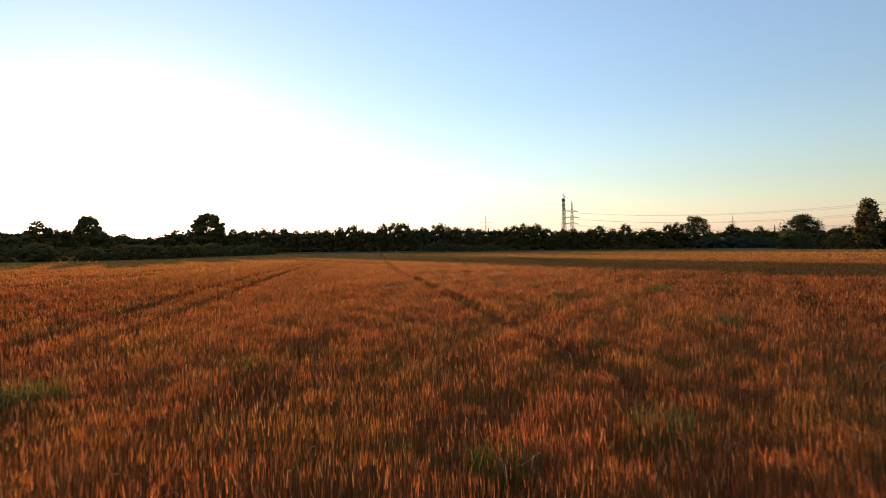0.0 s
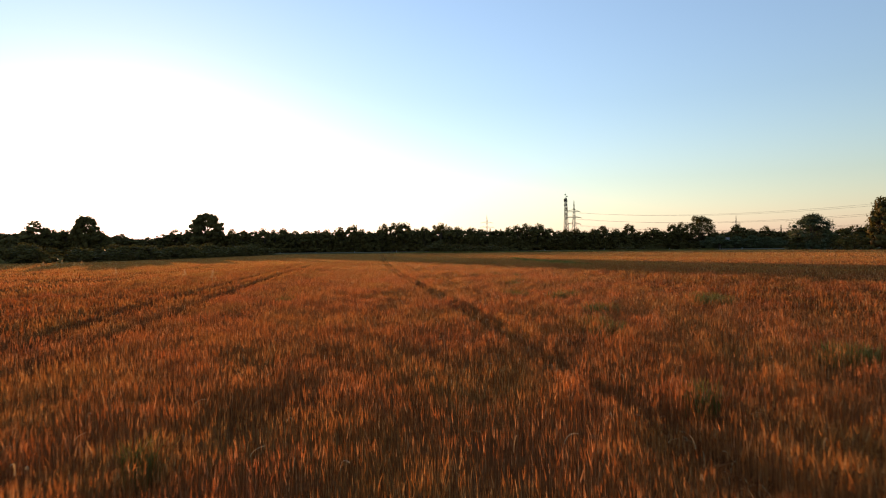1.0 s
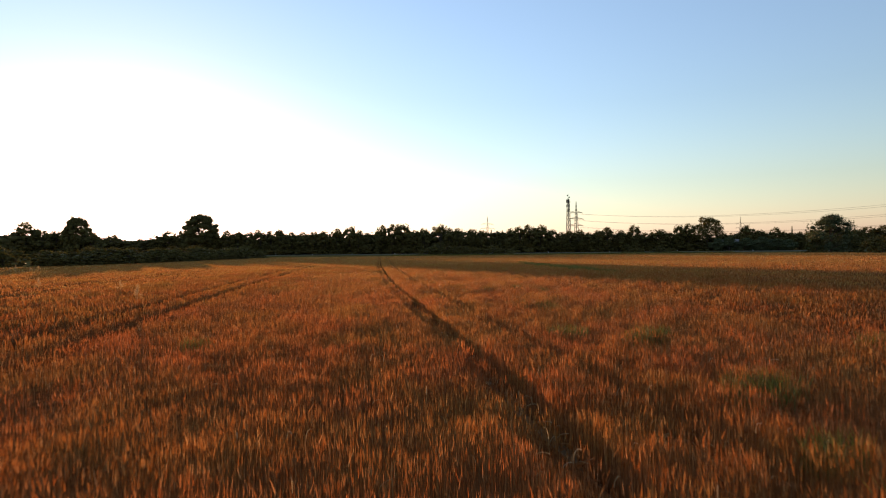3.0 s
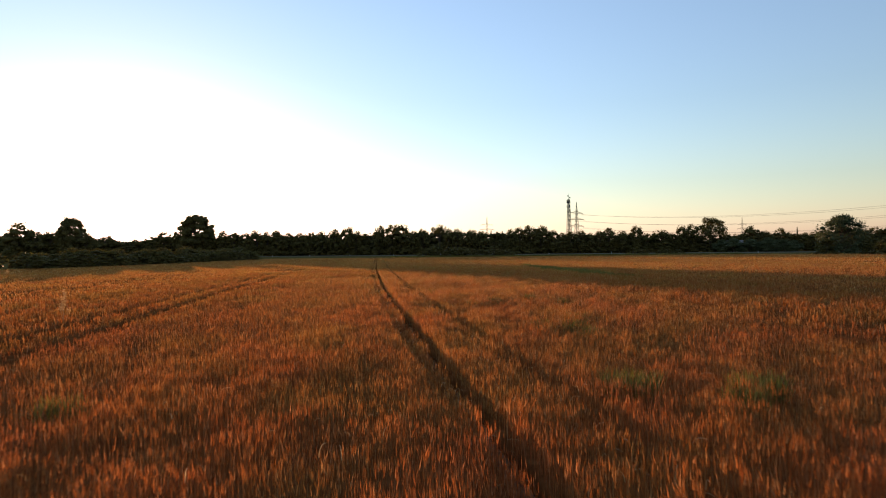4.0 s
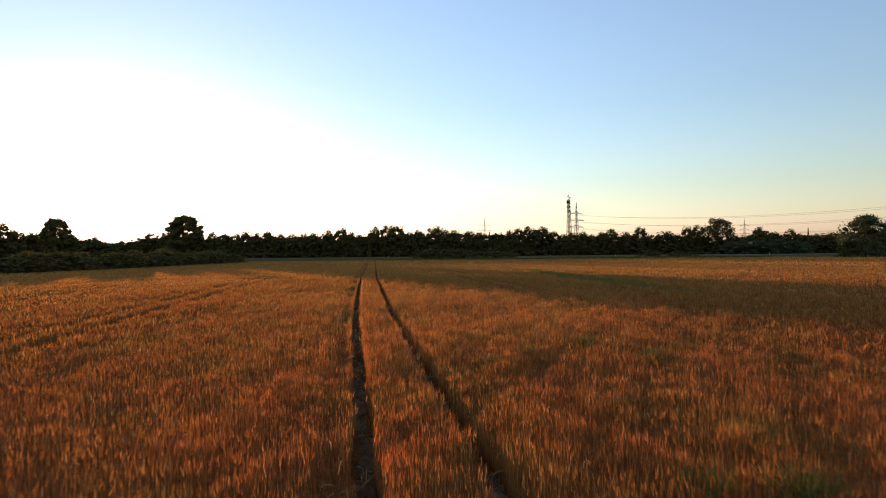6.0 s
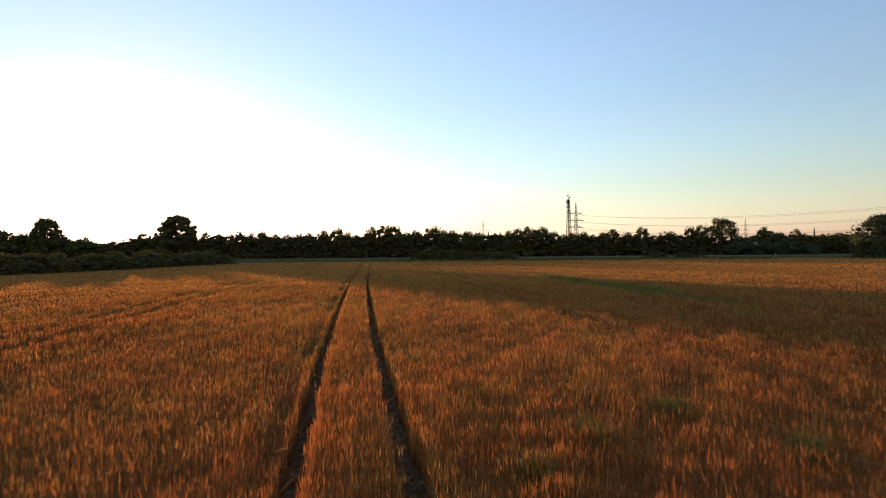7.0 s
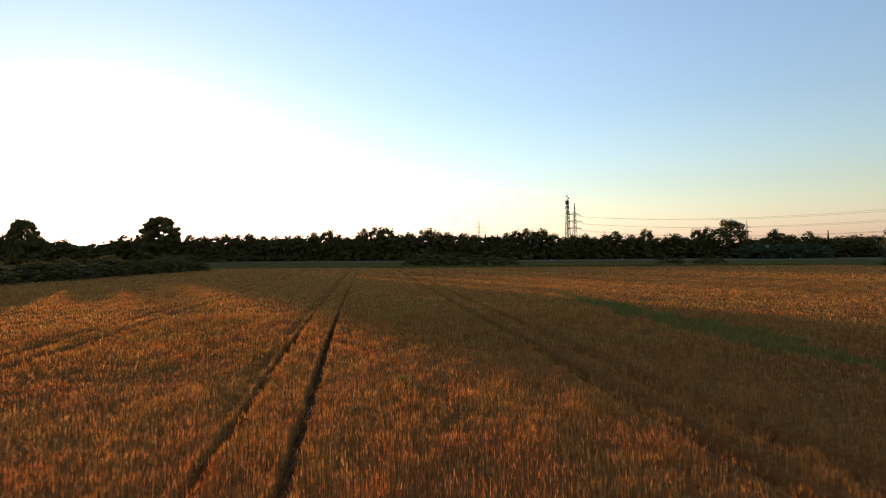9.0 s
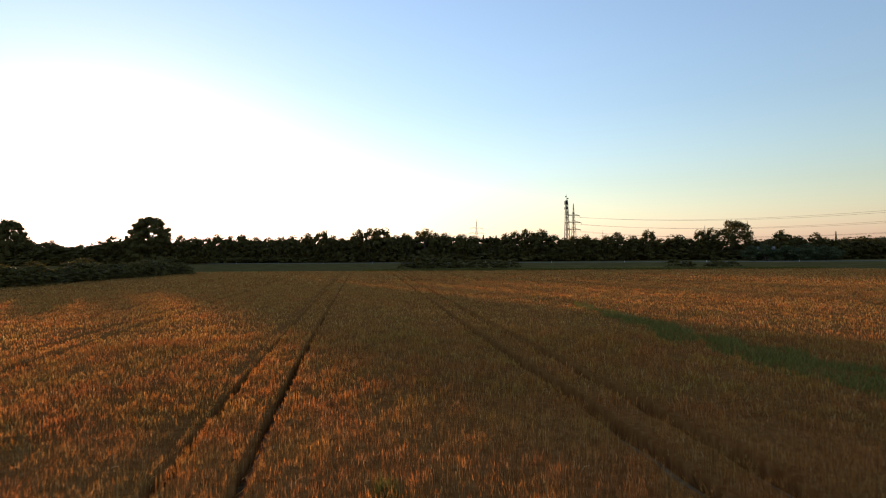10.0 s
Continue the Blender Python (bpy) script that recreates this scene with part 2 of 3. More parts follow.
# ---- the crop ----
def view_distance(x, y):
    """How near the crop at x, y comes to the flight line, which runs from (-4.7, -7.5) to (3.3, 52)."""
    a = (y + 7.5) * 0.991 + (x + 4.7) * 0.133
    u = (x + 4.7) * 0.991 - (y + 7.5) * 0.133
    need = np.maximum(4.7 + 0.09 * np.clip(a, 0, 60), np.abs(u) * 1.25)
    back = a - need
    d = np.where(back > 60, np.hypot(a - 60, u), np.hypot(need, u))
    d = np.where(back < 0, np.hypot(a, u), d)
    seen = (a > 2.5) & (np.abs(u) < a * 0.95 + 1.0)
    return d, seen


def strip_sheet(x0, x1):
    """A sheet for the dense lower mass of stalks between two wheel tracks, with its side walls; its dark colour
    imitates the shade among them.
    """
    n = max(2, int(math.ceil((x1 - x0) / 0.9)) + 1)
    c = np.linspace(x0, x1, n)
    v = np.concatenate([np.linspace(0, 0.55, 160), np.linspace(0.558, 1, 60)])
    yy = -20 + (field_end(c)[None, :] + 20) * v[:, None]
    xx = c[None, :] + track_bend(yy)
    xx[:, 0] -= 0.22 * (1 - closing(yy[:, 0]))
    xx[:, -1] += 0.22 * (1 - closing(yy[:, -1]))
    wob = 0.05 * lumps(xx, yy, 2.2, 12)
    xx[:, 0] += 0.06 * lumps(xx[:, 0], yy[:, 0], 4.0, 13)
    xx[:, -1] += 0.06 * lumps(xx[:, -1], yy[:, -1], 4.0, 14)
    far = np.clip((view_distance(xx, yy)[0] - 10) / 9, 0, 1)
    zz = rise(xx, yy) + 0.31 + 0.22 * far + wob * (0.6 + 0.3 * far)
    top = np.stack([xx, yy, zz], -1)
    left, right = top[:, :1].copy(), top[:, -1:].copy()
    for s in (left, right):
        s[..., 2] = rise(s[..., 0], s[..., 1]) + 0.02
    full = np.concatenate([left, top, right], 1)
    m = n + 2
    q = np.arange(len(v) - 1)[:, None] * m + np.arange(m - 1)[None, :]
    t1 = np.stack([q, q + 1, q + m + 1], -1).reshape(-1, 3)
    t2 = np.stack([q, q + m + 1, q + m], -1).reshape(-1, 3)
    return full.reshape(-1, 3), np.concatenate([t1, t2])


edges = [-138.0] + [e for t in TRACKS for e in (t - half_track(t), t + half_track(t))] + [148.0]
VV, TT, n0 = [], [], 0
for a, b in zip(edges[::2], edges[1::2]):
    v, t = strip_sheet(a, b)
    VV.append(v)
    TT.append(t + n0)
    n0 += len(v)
mass = tri_mesh("wheat_mass", np.concatenate(VV), np.concatenate(TT), CANOPY_SHADE)
tagged(mass, "sheet for the lower wheat stalks, coloured dark as their shade", "wheat", kind="stuff")


def scatter(x0, x1, y0, y1, density, dmin, dmax, seed):
    r = np.random.default_rng(seed)
    n = int((x1 - x0) * (y1 - y0) * density)
    x, y = r.uniform(x0, x1, n), r.uniform(y0, y1, n)
    d, seen = view_distance(x, y)
    ok = (d >= dmin) & (d < dmax) & seen & (y < field_end(x)) & ~in_green(x, y)
    xs = x - track_bend(y)
    for t in TRACKS:
        ok &= np.abs(xs - t) > half_track(t) * closing(y) + r.uniform(0.0, 0.08, n)
    ok &= r.uniform(0, 1, n) < 0.78 + 0.3 * lumps(x, y, 2.6, 21)
    return x[ok], y[ok], d[ok], r


def blade_arrays(x, y, z0, z1, w, lean, r, droop=0.0):
    """Pointed upright blades: one kinked blade of 3 triangles each."""
    n = len(x)
    ang, la = r.uniform(0, 2 * math.pi, n), r.uniform(0, 2 * math.pi, n)
    l = r.normal(0, 1, n) * lean
    dx, dy = np.cos(ang) * w / 2, np.sin(ang) * w / 2
    ox, oy = np.cos(la) * l, np.sin(la) * l
    zm = z0 + (z1 - z0) * 0.62
    v = np.empty((n, 5, 3))
    v[:, 0] = np.stack([x - dx * 0.7, y - dy * 0.7, z0], -1)
    v[:, 1] = np.stack([x + dx * 0.7, y + dy * 0.7, z0], -1)
    v[:, 2] = np.stack([x - dx + ox * 0.45, y - dy + oy * 0.45, zm], -1)
    v[:, 3] = np.stack([x + dx + ox * 0.45, y + dy + oy * 0.45, zm], -1)
    v[:, 4] = np.stack([x + ox * (1 + droop), y + oy * (1 + droop), z1], -1)
    t = np.array([(0, 1, 3), (0, 3, 2), (2, 3, 4)])
    return v.reshape(-1, 3), (np.arange(n)[:, None, None] * 5 + t[None]).reshape(-1, 3)


def kite_arrays(x, y, z0, z1, w, lean, r, wide=0.72):
    """Two-triangle upright kites, folded down the middle, widest near the ear."""
    n = len(x)
    ang, la = r.uniform(0, 2 * math.pi, n), r.uniform(0, 2 * math.pi, n)
    l = np.abs(r.normal(0, 1, n)) * lean
    dx, dy = np.cos(ang) * w / 2, np.sin(ang) * w / 2
    ox, oy = np.cos(la) * l, np.sin(la) * l
    zm = z0 + (z1 - z0) * wide
    v = np.empty((n, 4, 3))
    v[:, 0] = np.stack([x, y, z0], -1)
    v[:, 1] = np.stack([x + dx + ox * 0.5, y + dy + oy * 0.5, zm], -1)
    v[:, 2] = np.stack([x + ox, y + oy, z1], -1)
    v[:, 3] = np.stack([x - dx + ox * 0.55, y - dy + oy * 0.3, zm], -1)
    t = np.array([(0, 1, 2), (0, 2, 3)])
    return v.reshape(-1, 3), (np.arange(n)[:, None, None] * 4 + t[None]).reshape(-1, 3)


def stalk_arrays(x, y, z0, z1, w, lx, ly, r):
    """Stems: narrow upright strips, each with its own lean."""
    n = len(x)
    ang = r.uniform(0, math.pi, n)
    dx, dy = np.cos(ang) * w * 0.7, np.sin(ang) * w * 0.7
    v = np.empty((n, 3, 3))
    v[:, 0] = np.stack([x - dx, y - dy, z0], -1)
    v[:, 1] = np.stack([x + dx, y + dy, z0], -1)
    v[:, 2] = np.stack([x + lx, y + ly, z1], -1)
    return v.reshape(-1, 3), np.arange(n * 3).reshape(-1, 3)


def awn_arrays(x, y, z, length, w, r):
    """Slim ears with their bristles: one long pointed triangle each, nodding a little."""
    n = len(x)
    ang, la = r.uniform(0, math.pi, n), r.uniform(0, 2 * math.pi, n)
    nod = np.abs(r.normal(0, 0.15, n)) * length
    dx, dy = np.cos(ang) * w / 2, np.sin(ang) * w / 2
    v = np.empty((n, 3, 3))
    v[:, 0] = np.stack([x - dx, y - dy, z], -1)
    v[:, 1] = np.stack([x + dx, y + dy, z + length * 0.16], -1)
    v[:, 2] = np.stack([x + np.cos(la) * nod, y + np.sin(la) * nod, z + length], -1)
    return v.reshape(-1, 3), np.arange(n * 3).reshape(-1, 3)


def gather(name, parts_, material, label, category="wheat"):
    VV, TT, n0 = [], [], 0
    for v, t in parts_:
        VV.append(v)
        TT.append(t + n0)
        n0 += len(v)
    ob = tri_mesh(name, np.concatenate(VV), np.concatenate(TT), material)
    return tagged(ob, label, category, kind="stuff")


def wheat(x, y, r, size, leaves, z_low=0.16):
    """Stalk, ear and dry leaves for each place."""
    n = len(x)
    g = rise(x, y)
    top = g + crop_height(x, y) + r.normal(0, 0.045, n)
    z0 = g + z_low
    lx, ly = r.normal(0, 0.02, n), r.normal(0, 0.02, n)
    ln = r.uniform(0.10, 0.20, n) * (0.7 + 0.3 * size)
    out = [stalk_arrays(x, y, z0, top - ln * 0.6, r.uniform(0.0035, 0.006, n) * size, lx, ly, r),
           awn_arrays(x + lx, y + ly, top - ln, ln, r.uniform(0.008, 0.013, n) * size, r)]
    k = r.uniform(0, 1, n) < leaves
    m = int(k.sum())
    out.append(kite_arrays(x[k] + r.normal(0, 0.02, m), y[k] + r.normal(0, 0.02, m), z0[k] + 0.05, top[k] - r.uniform(0.02, 0.22, m), r.uniform(0.005, 0.009, m) * size, 0.035, r, 0.5))
    return out


x, y, d, r = scatter(-14, 16, -6, 75, 500, 0, 9.5, 31)
near = wheat(x, y, r, 0.9, 0.3)
x, y, d, r = scatter(-26, 30, -6, 90, 225, 9.5, 18, 32)
near += wheat(x, y, r, 1.1, 0.3, 0.2)
# stalks on the rims of the wheel tracks, seen from the ears down to the soil
for i, t in enumerate(TRACKS):
    if abs(t) < 2:
        for s in (-1, 1):
            r = np.random.default_rng(100 + 2 * i + s)
            n = 3600 if abs(t) < 1 else 2200
            y = -6 + 96 * r.uniform(0, 1, n) ** 1.1
            x = t + s * (half_track(t) * closing(y) + r.uniform(-0.02, 0.09, n)) + track_bend(y) + 0.05 * lumps(np.full(n, t), y, 4.0, 13)
            keep = view_distance(x, y)[1]
            near += wheat(x[keep], y[keep], r, 1.2, 0.4, 0.04)
# bent and trodden straw along the wheel tracks
for i, t in enumerate(TRACKS):
    if -13.5 < t < 13:
        r = np.random.default_rng(150 + i)
        n = 8200 if abs(t) < 1.5 else 3000
        y = -6 + 90 * r.uniform(0, 1, n) ** 1.15
        x = t - 0.13 + r.normal(0, 0.19, n) + track_bend(y)
        keep = view_distance(x, y)[1] & (lumps(np.full(n, t), y, 1.7, 15) > r.uniform(-1.4, 0.9, n))
        x, y = x[keep], y[keep]
        g = rise(x, y)
        hi = r.uniform(0.08, 0.42, len(x)) * np.clip(np.abs(x - t - track_bend(y)) / 0.2, 0.3, 1)
        near.append(kite_arrays(x, y, g + 0.03, g + 0.05 + hi, r.uniform(0.012, 0.024, len(x)), 0.22, r, 0.6))
for i, t in enumerate(TRACKS):
    if abs(t) < 2:
        r = np.random.default_rng(170 + i)
        n = 5200
        y = -6 + 75 * r.uniform(0, 1, n)
        x = t + r.uniform(-0.24, 0.24, n) + track_bend(y)
        keep = view_distance(x, y)[1]
        x, y = x[keep], y[keep]
        g = rise(x, y) + r.uniform(0.04, 0.09, len(x))
        near.append(kite_arrays(x, y, g, g + r.uniform(0.0, 0.06, len(x)), r.uniform(0.01, 0.02, len(x)), 0.26, r, 0.5))
gather("wheat", near, WHEAT, "ripe reddish-brown wheat with nodding ears")

mid = []
for seed, density, x0, x1, y1, d0, d1, w, low in ((33, 130, -48, 60, 112, 18, 36, 0.0165, 0.50), (34, 36, -110, 140, 215, 36, 90, 0.037, 0.56), (35, 9, -140, 150, 260, 90, 400, 0.11, 0.56)):
    x, y, d, r = scatter(x0, x1, -6, y1, density, d0, d1, seed)
    g = rise(x, y)
    top = g + crop_height(x, y, 1.0 if d0 < 30 else 0.55) + r.normal(0, 0.05 if d0 < 30 else 0.028, len(x))
    mid.append(kite_arrays(x, y, g + low, top, r.uniform(0.6, 1.4, len(x)) * w, 0.06, r))
gather("wheat_beyond", mid, WHEAT, "ripe wheat farther out across the field")


# green grass and weeds in the crop
def tuft(x, y, n, radius, height, seed, width=0.012):
    r = np.random.default_rng(seed)
    a, q = r.uniform(0, 6.28, n), radius * np.sqrt(r.uniform(0, 1, n))
    px, py = x + np.cos(a) * q, y + np.sin(a) * q * 0.8
    g = rise(px, py)
    return blade_arrays(px, py, g + 0.3, g + height * r.uniform(0.75, 1.12, n), r.uniform(0.6, 1.5, n) * width, 0.14, r, droop=0.3)


r = np.random.default_rng(51)
y = r.uniform(56, 104, 36000)
x = np.interp(y, gy, gx) + r.uniform(-3.4, 3.4, len(y))
k = in_green(x, y)
x, y = x[k], y[k]
g = rise(x, y)
strip = [blade_arrays(x, y, g + 0.2, g + r.uniform(0.6, 0.92, len(x)), r.uniform(0.02, 0.05, len(x)), 0.12, r, droop=0.3)]
gather("grass_strip", strip, GRASS, "long strip of green grass growing through the wheat", "grass")

# tall dark grass on the bank behind the far edge of the wheat
r = np.random.default_rng(57)
x = r.uniform(8, 108, 26000)
y = field_end(x) + 0.8 + r.uniform(0, 2.2, len(x))
g = rise(x, y)
bank = [blade_arrays(x, y, g, g + r.uniform(0.8, 1.3, len(x)), r.uniform(0.05, 0.12, len(x)), 0.1, r, droop=0.3)]
gather("verge_grass", bank, GRASS, "tall dark grass on the bank behind the wheat", "grass")

WEEDS = [(-9.6, 1.8, 0.55), (-1.2, -1.3, 0.45), (-3.3, -2.0, 0.4), (-6.7, 3.3, 0.2), (0.5, 4.5, 0.25), (3.8, 15.5, 0.7), (9.6, 18.6, 0.8),
         (3.3, 15.0, 0.6), (4.8, 21.3, 0.6), (9.1, 17.1, 0.9), (2.0, 10.9, 0.5), (2.3, 12.4, 0.4), (2.6, 21.9, 0.6), (3.9, 20.4, 0.4), (4.6, 29.7, 0.45),
         (5.3, 31.6, 0.45), (3.5, 30.0, 0.4), (4.4, 28.1, 0.4), (1.9, 46.2, 0.18), (4.1, 63.9, 0.3), (-7.5, 22.0, 0.4), (7.2, 38.0, 0.3), (4.1, 39.3, 0.45), (6.3, 40.5, 0.35), (2.7, 38.0, 0.3), (5.2, 6.9, 0.6)]
for i, (wx, wy, wr) in enumerate(WEEDS):
    v, t = tuft(wx, wy, int(80 + 1100 * wr * wr), wr, 0.80, 200 + i)
    ob = tri_mesh("weed_clump", v, t, GRASS)
    tagged(ob, "small clump of green weeds standing in the wheat", "weeds", "weeds in the wheat", "stuff")


# pale bent straws that stick out of the crop, many of them beside the wheel tracks
def bent_straws(n, seed):
    r = np.random.default_rng(seed)
    y = r.uniform(-3, 66, n)
    by_track = r.uniform(0, 1, n) < 0.55
    pick = np.array([-0.88, 0.88])[r.integers(0, 2, n)]
    x = np.where(by_track, pick + r.normal(-0.12, 0.22, n) + track_bend(y), -3.5 + 0.13 * y + r.normal(0, 5.0, n))
    g = rise(x, y) + np.where(by_track, 0.3, 0.62)
    a, ln, up = r.uniform(0, 2 * math.pi, n), r.uniform(0.07, 0.22, n), r.uniform(0.05, 0.17, n)
    w, m = r.uniform(0.003, 0.0055, n), 6
    u = np.linspace(0, 1, m)[None, :]
    px, py = x[:, None] + np.cos(a)[:, None] * ln[:, None] * u ** 1.6, y[:, None] + np.sin(a)[:, None] * ln[:, None] * u ** 1.6
    pz = g[:, None] + up[:, None] * (2.3 * u - 1.5 * u * u)
    dx, dy = -np.sin(a)[:, None] * w[:, None], np.cos(a)[:, None] * w[:, None]
    v = np.stack([np.stack([px - dx, py - dy, pz], -1), np.stack([px + dx, py + dy, pz + 0.004], -1)], 2).reshape(-1, 3)
    q = (np.arange(n)[:, None] * m + np.arange(m - 1)[None, :]).ravel() * 2
    return v, np.concatenate([np.stack([q, q + 1, q + 3], -1), np.stack([q, q + 3, q + 2], -1)])


gather("bent_straw", [bent_straws(1500, 61)], STRAW, "pale bent straws sticking out of the wheat", "straw")


def make_tall_weed(seed):
    """A tall weed gone to seed: thin stalks, each with a feathery pale head."""
    r = np.random.default_rng(seed)
    root = empty("tall_weed")
    stems, heads = [], []
    for _ in range(7):
        a, q, h = r.uniform(0, 6.28), r.uniform(0.02, 0.22), r.uniform(0.95, 1.35)
        tip = (math.cos(a) * q, math.sin(a) * q, h)
        stems.append(tube([(0, 0, 0.0), (tip[0] * 0.4, tip[1] * 0.4, h * 0.55), tip], [0.006, 0.005, 0.003], 4))
        p = np.array(tip) + r.normal(0, 1, (60, 3)) * np.array([0.035, 0.035, 0.07])
        heads.append(p)
    v, f = joined(stems)
    obj("stalk", v, f, STRAW, root)
    pts = np.concatenate(heads)
    v, t = [], []
    for p in pts:
        d = r.normal(0, 1, (3, 3)) * 0.016
        v += list(p + d)
    tagged(tri_mesh("seed_head", np.array(v), np.arange(len(v)).reshape(-1, 3), STRAW, root), kind="stuff")
    return root


tall = None
for wx, wy, sc in [(-25.0, 48.8, 1.15), (-18.4, 45.2, 0.9), (-13.9, 35.6, 1.05), (-52.0, 91.0, 1.0), (-50.6, 91.8, 0.9), (-49.3, 90.6, 1.1), (-48.0, 91.5, 0.9), (-46.6, 90.8, 1.0)]:
    m = pose(wx, wy, float(rise(wx, wy)), 0, 0, 40 * wx) @ Matrix.Scale(sc, 4)
    if tall is None:
        tall = make_tall_weed(67)
        tall.matrix_basis = pose(wx, wy, float(rise(wx, wy)))
        tagged(tall, "tall pale weed gone to seed above the wheat", "weed", "tall weeds in the wheat")
    else:
        copy_thing(tall, m)


# ---- trees ----
def leaf_quads(centres, size, r, flat=0.0, hang=0.0):
    """Small pointed leaf sprays, one rhomb each, at the given places."""
    n = len(centres)
    a = r.normal(0, 1, (n, 3))
    a[:, 2] = a[:, 2] * (1 - flat) - hang
    a /= np.linalg.norm(a, axis=1)[:, None]
    b = np.cross(a, r.normal(0, 1, (n, 3)))
    b /= np.linalg.norm(b, axis=1)[:, None] + 1e-6
    s = (size * r.uniform(0.55, 1.3, n))[:, None]
    v = np.empty((n, 4, 3))
    v[:, 0], v[:, 2] = centres - a * s * 0.6, centres + a * s * 0.6
    v[:, 1], v[:, 3] = centres + b * s * 0.34, centres - b * s * 0.34
    t = np.array([(0, 1, 2), (0, 2, 3)])
    return v.reshape(-1, 3), (np.arange(n)[:, None, None] * 4 + t[None]).reshape(-1, 3)


def make_tree(name, seed, style, leaves=2000, material=None, solid=(0.45, 0.82), step=3):
    """A tree one metre high: tapered trunk with limbs, and a crown of many leaf sprays in uneven clumps."""
    r = np.random.default_rng(seed)
    root = empty(name)
    rad, low = {"round": (0.36, 0.07), "tall": (0.24, 0.07), "airy": (0.42, 0.38), "bush": (0.62, 0.02), "willow": (0.46, 0.06), "oak": (0.42, 0.07), "dome": (0.50, 0.06), "full": (0.52, 0.03), "parasol": (0.46, 0.66)}[style]
    clumps, limbs = [], []
    n_cl = {"airy": 40, "bush": 40, "willow": 40, "dome": 230, "full": 110, "parasol": 26}.get(style, 84)
    if leaves < 500:
        n_cl = 34
    for _ in range(n_cl):
        a, h = r.uniform(0, 2 * math.pi), r.uniform(0, 1) ** 0.8
        z = low + (0.93 - low) * h
        if style == "willow":
            prof = math.sqrt(max(0.05, 1 - h ** 2.2))
        elif style == "dome":
            prof = math.sqrt(max(0.05, 1 - ((h - 0.45) / 0.57) ** 2)) if h > 0.45 else 0.85 + 0.15 * h / 0.45
        elif style == "full":
            prof = math.sqrt(max(0.04, 1 - ((h - 0.3) / 0.71) ** 2)) if h > 0.3 else 0.86 + 0.14 * h / 0.3
        elif style == "bush":
            prof = math.sqrt(max(0.06, 1 - h * h))
        else:
            prof = math.sqrt(max(0.05, 1 - ((h - 0.42) / 0.60) ** 2)) if h > 0.42 else 0.72 + 0.28 * h / 0.42
        q = rad * prof * math.sqrt(r.uniform(0.12, 1)) * (0.92 if style != "airy" else 0.97)
        size = r.uniform(0.065, 0.13) * (1.5 if leaves < 500 else 1.0) * (1.25 if style in ("bush", "willow", "full") else 1.0) * (0.8 if h > 0.8 else 1)
        clumps.append((math.cos(a) * q, math.sin(a) * q, z, size))
    top = max(c[2] + c[3] for c in clumps)
    pts, fine = [], []
    per = leaves // n_cl
    for cx, cy, cz, cs in clumps:
        p = r.normal(0, 1, (per, 3))
        p /= np.linalg.norm(p, axis=1)[:, None]
        out = np.where(r.uniform(0, 1, per) < 0.4, r.uniform(1.0, 1.6, per), 1.0)
        p *= (out * r.uniform(0.3, 1, per) ** 0.5)[:, None] * cs * np.array([1.2, 1.2, 0.95])
        fine.append(np.where(out > 1, 0.62, 1.0))
        pts.append(p + np.array([cx, cy, cz]))
    ico = bmesh.new()
    bmesh.ops.create_icosphere(ico, subdivisions=1, radius=1)
    iv = np.array([q.co[:] for q in ico.verts])
    it = np.array([[q.index for q in f.verts] for f in ico.faces])
    ico.free()
    held = [c for c in clumps if c[2] < 0.84 * top or style in ("bush", "willow", "dome")]
    cores = np.concatenate([iv * r.uniform(*solid, (len(iv), 1)) * cs * np.array([1.1, 1.1, 0.8]) + np.array([cx, cy, cz]) for cx, cy, cz, cs in held])
    cores[:, 2] = np.clip(cores[:, 2] / top, 0.01, 0.97)
    core_t = (np.arange(len(held))[:, None, None] * len(iv) + it[None]).reshape(-1, 3)
    pts = np.concatenate(pts)
    pts[:, 2] = np.clip(pts[:, 2] / top, 0.012, 1.0)
    size = {"bush": 0.085, "airy": 0.045, "parasol": 0.045, "willow": 0.05, "dome": 0.032, "full": 0.034}.get(style, 0.052)
    v, t = leaf_quads(pts, size * np.concatenate(fine), r, 0.3, 1.1 if style in ("willow", "full") else 0.0)
    v[:, 2] = np.maximum(v[:, 2], 0.0)
    if style not in ("airy", "parasol"):
        t = np.concatenate([t, core_t + len(v)])
        v = np.concatenate([v, cores])
    tr = 0.016 if style != "bush" else 0.01
    bend = r.normal(0, 0.012, (5, 2))
    spine = [(bend[i, 0] * i, bend[i, 1] * i, z) for i, z in enumerate((-0.02, 0.15, 0.33, 0.55, 0.8))]
    limbs.append(tube(spine, [tr * 1.5, tr, tr * 0.85, tr * 0.55, tr * 0.15], 7))
    for c in clumps[:: step if style not in ("airy", "parasol") else 1]:
        z0 = max(0.08, c[2] * 0.62 - 0.05)
        limbs.append(tube([(0, 0, z0), (c[0] * 0.55, c[1] * 0.55, z0 * 0.35 + c[2] * 0.65), (c[0], c[1], c[2] / top)], [tr * 0.45, tr * 0.3, tr * 0.1], 4))
    lv, lf = joined(limbs)
    obj("trunk", lv, lf, BARK, root)
    tri_mesh("crown", v, t, material or LEAF, root)
    return root


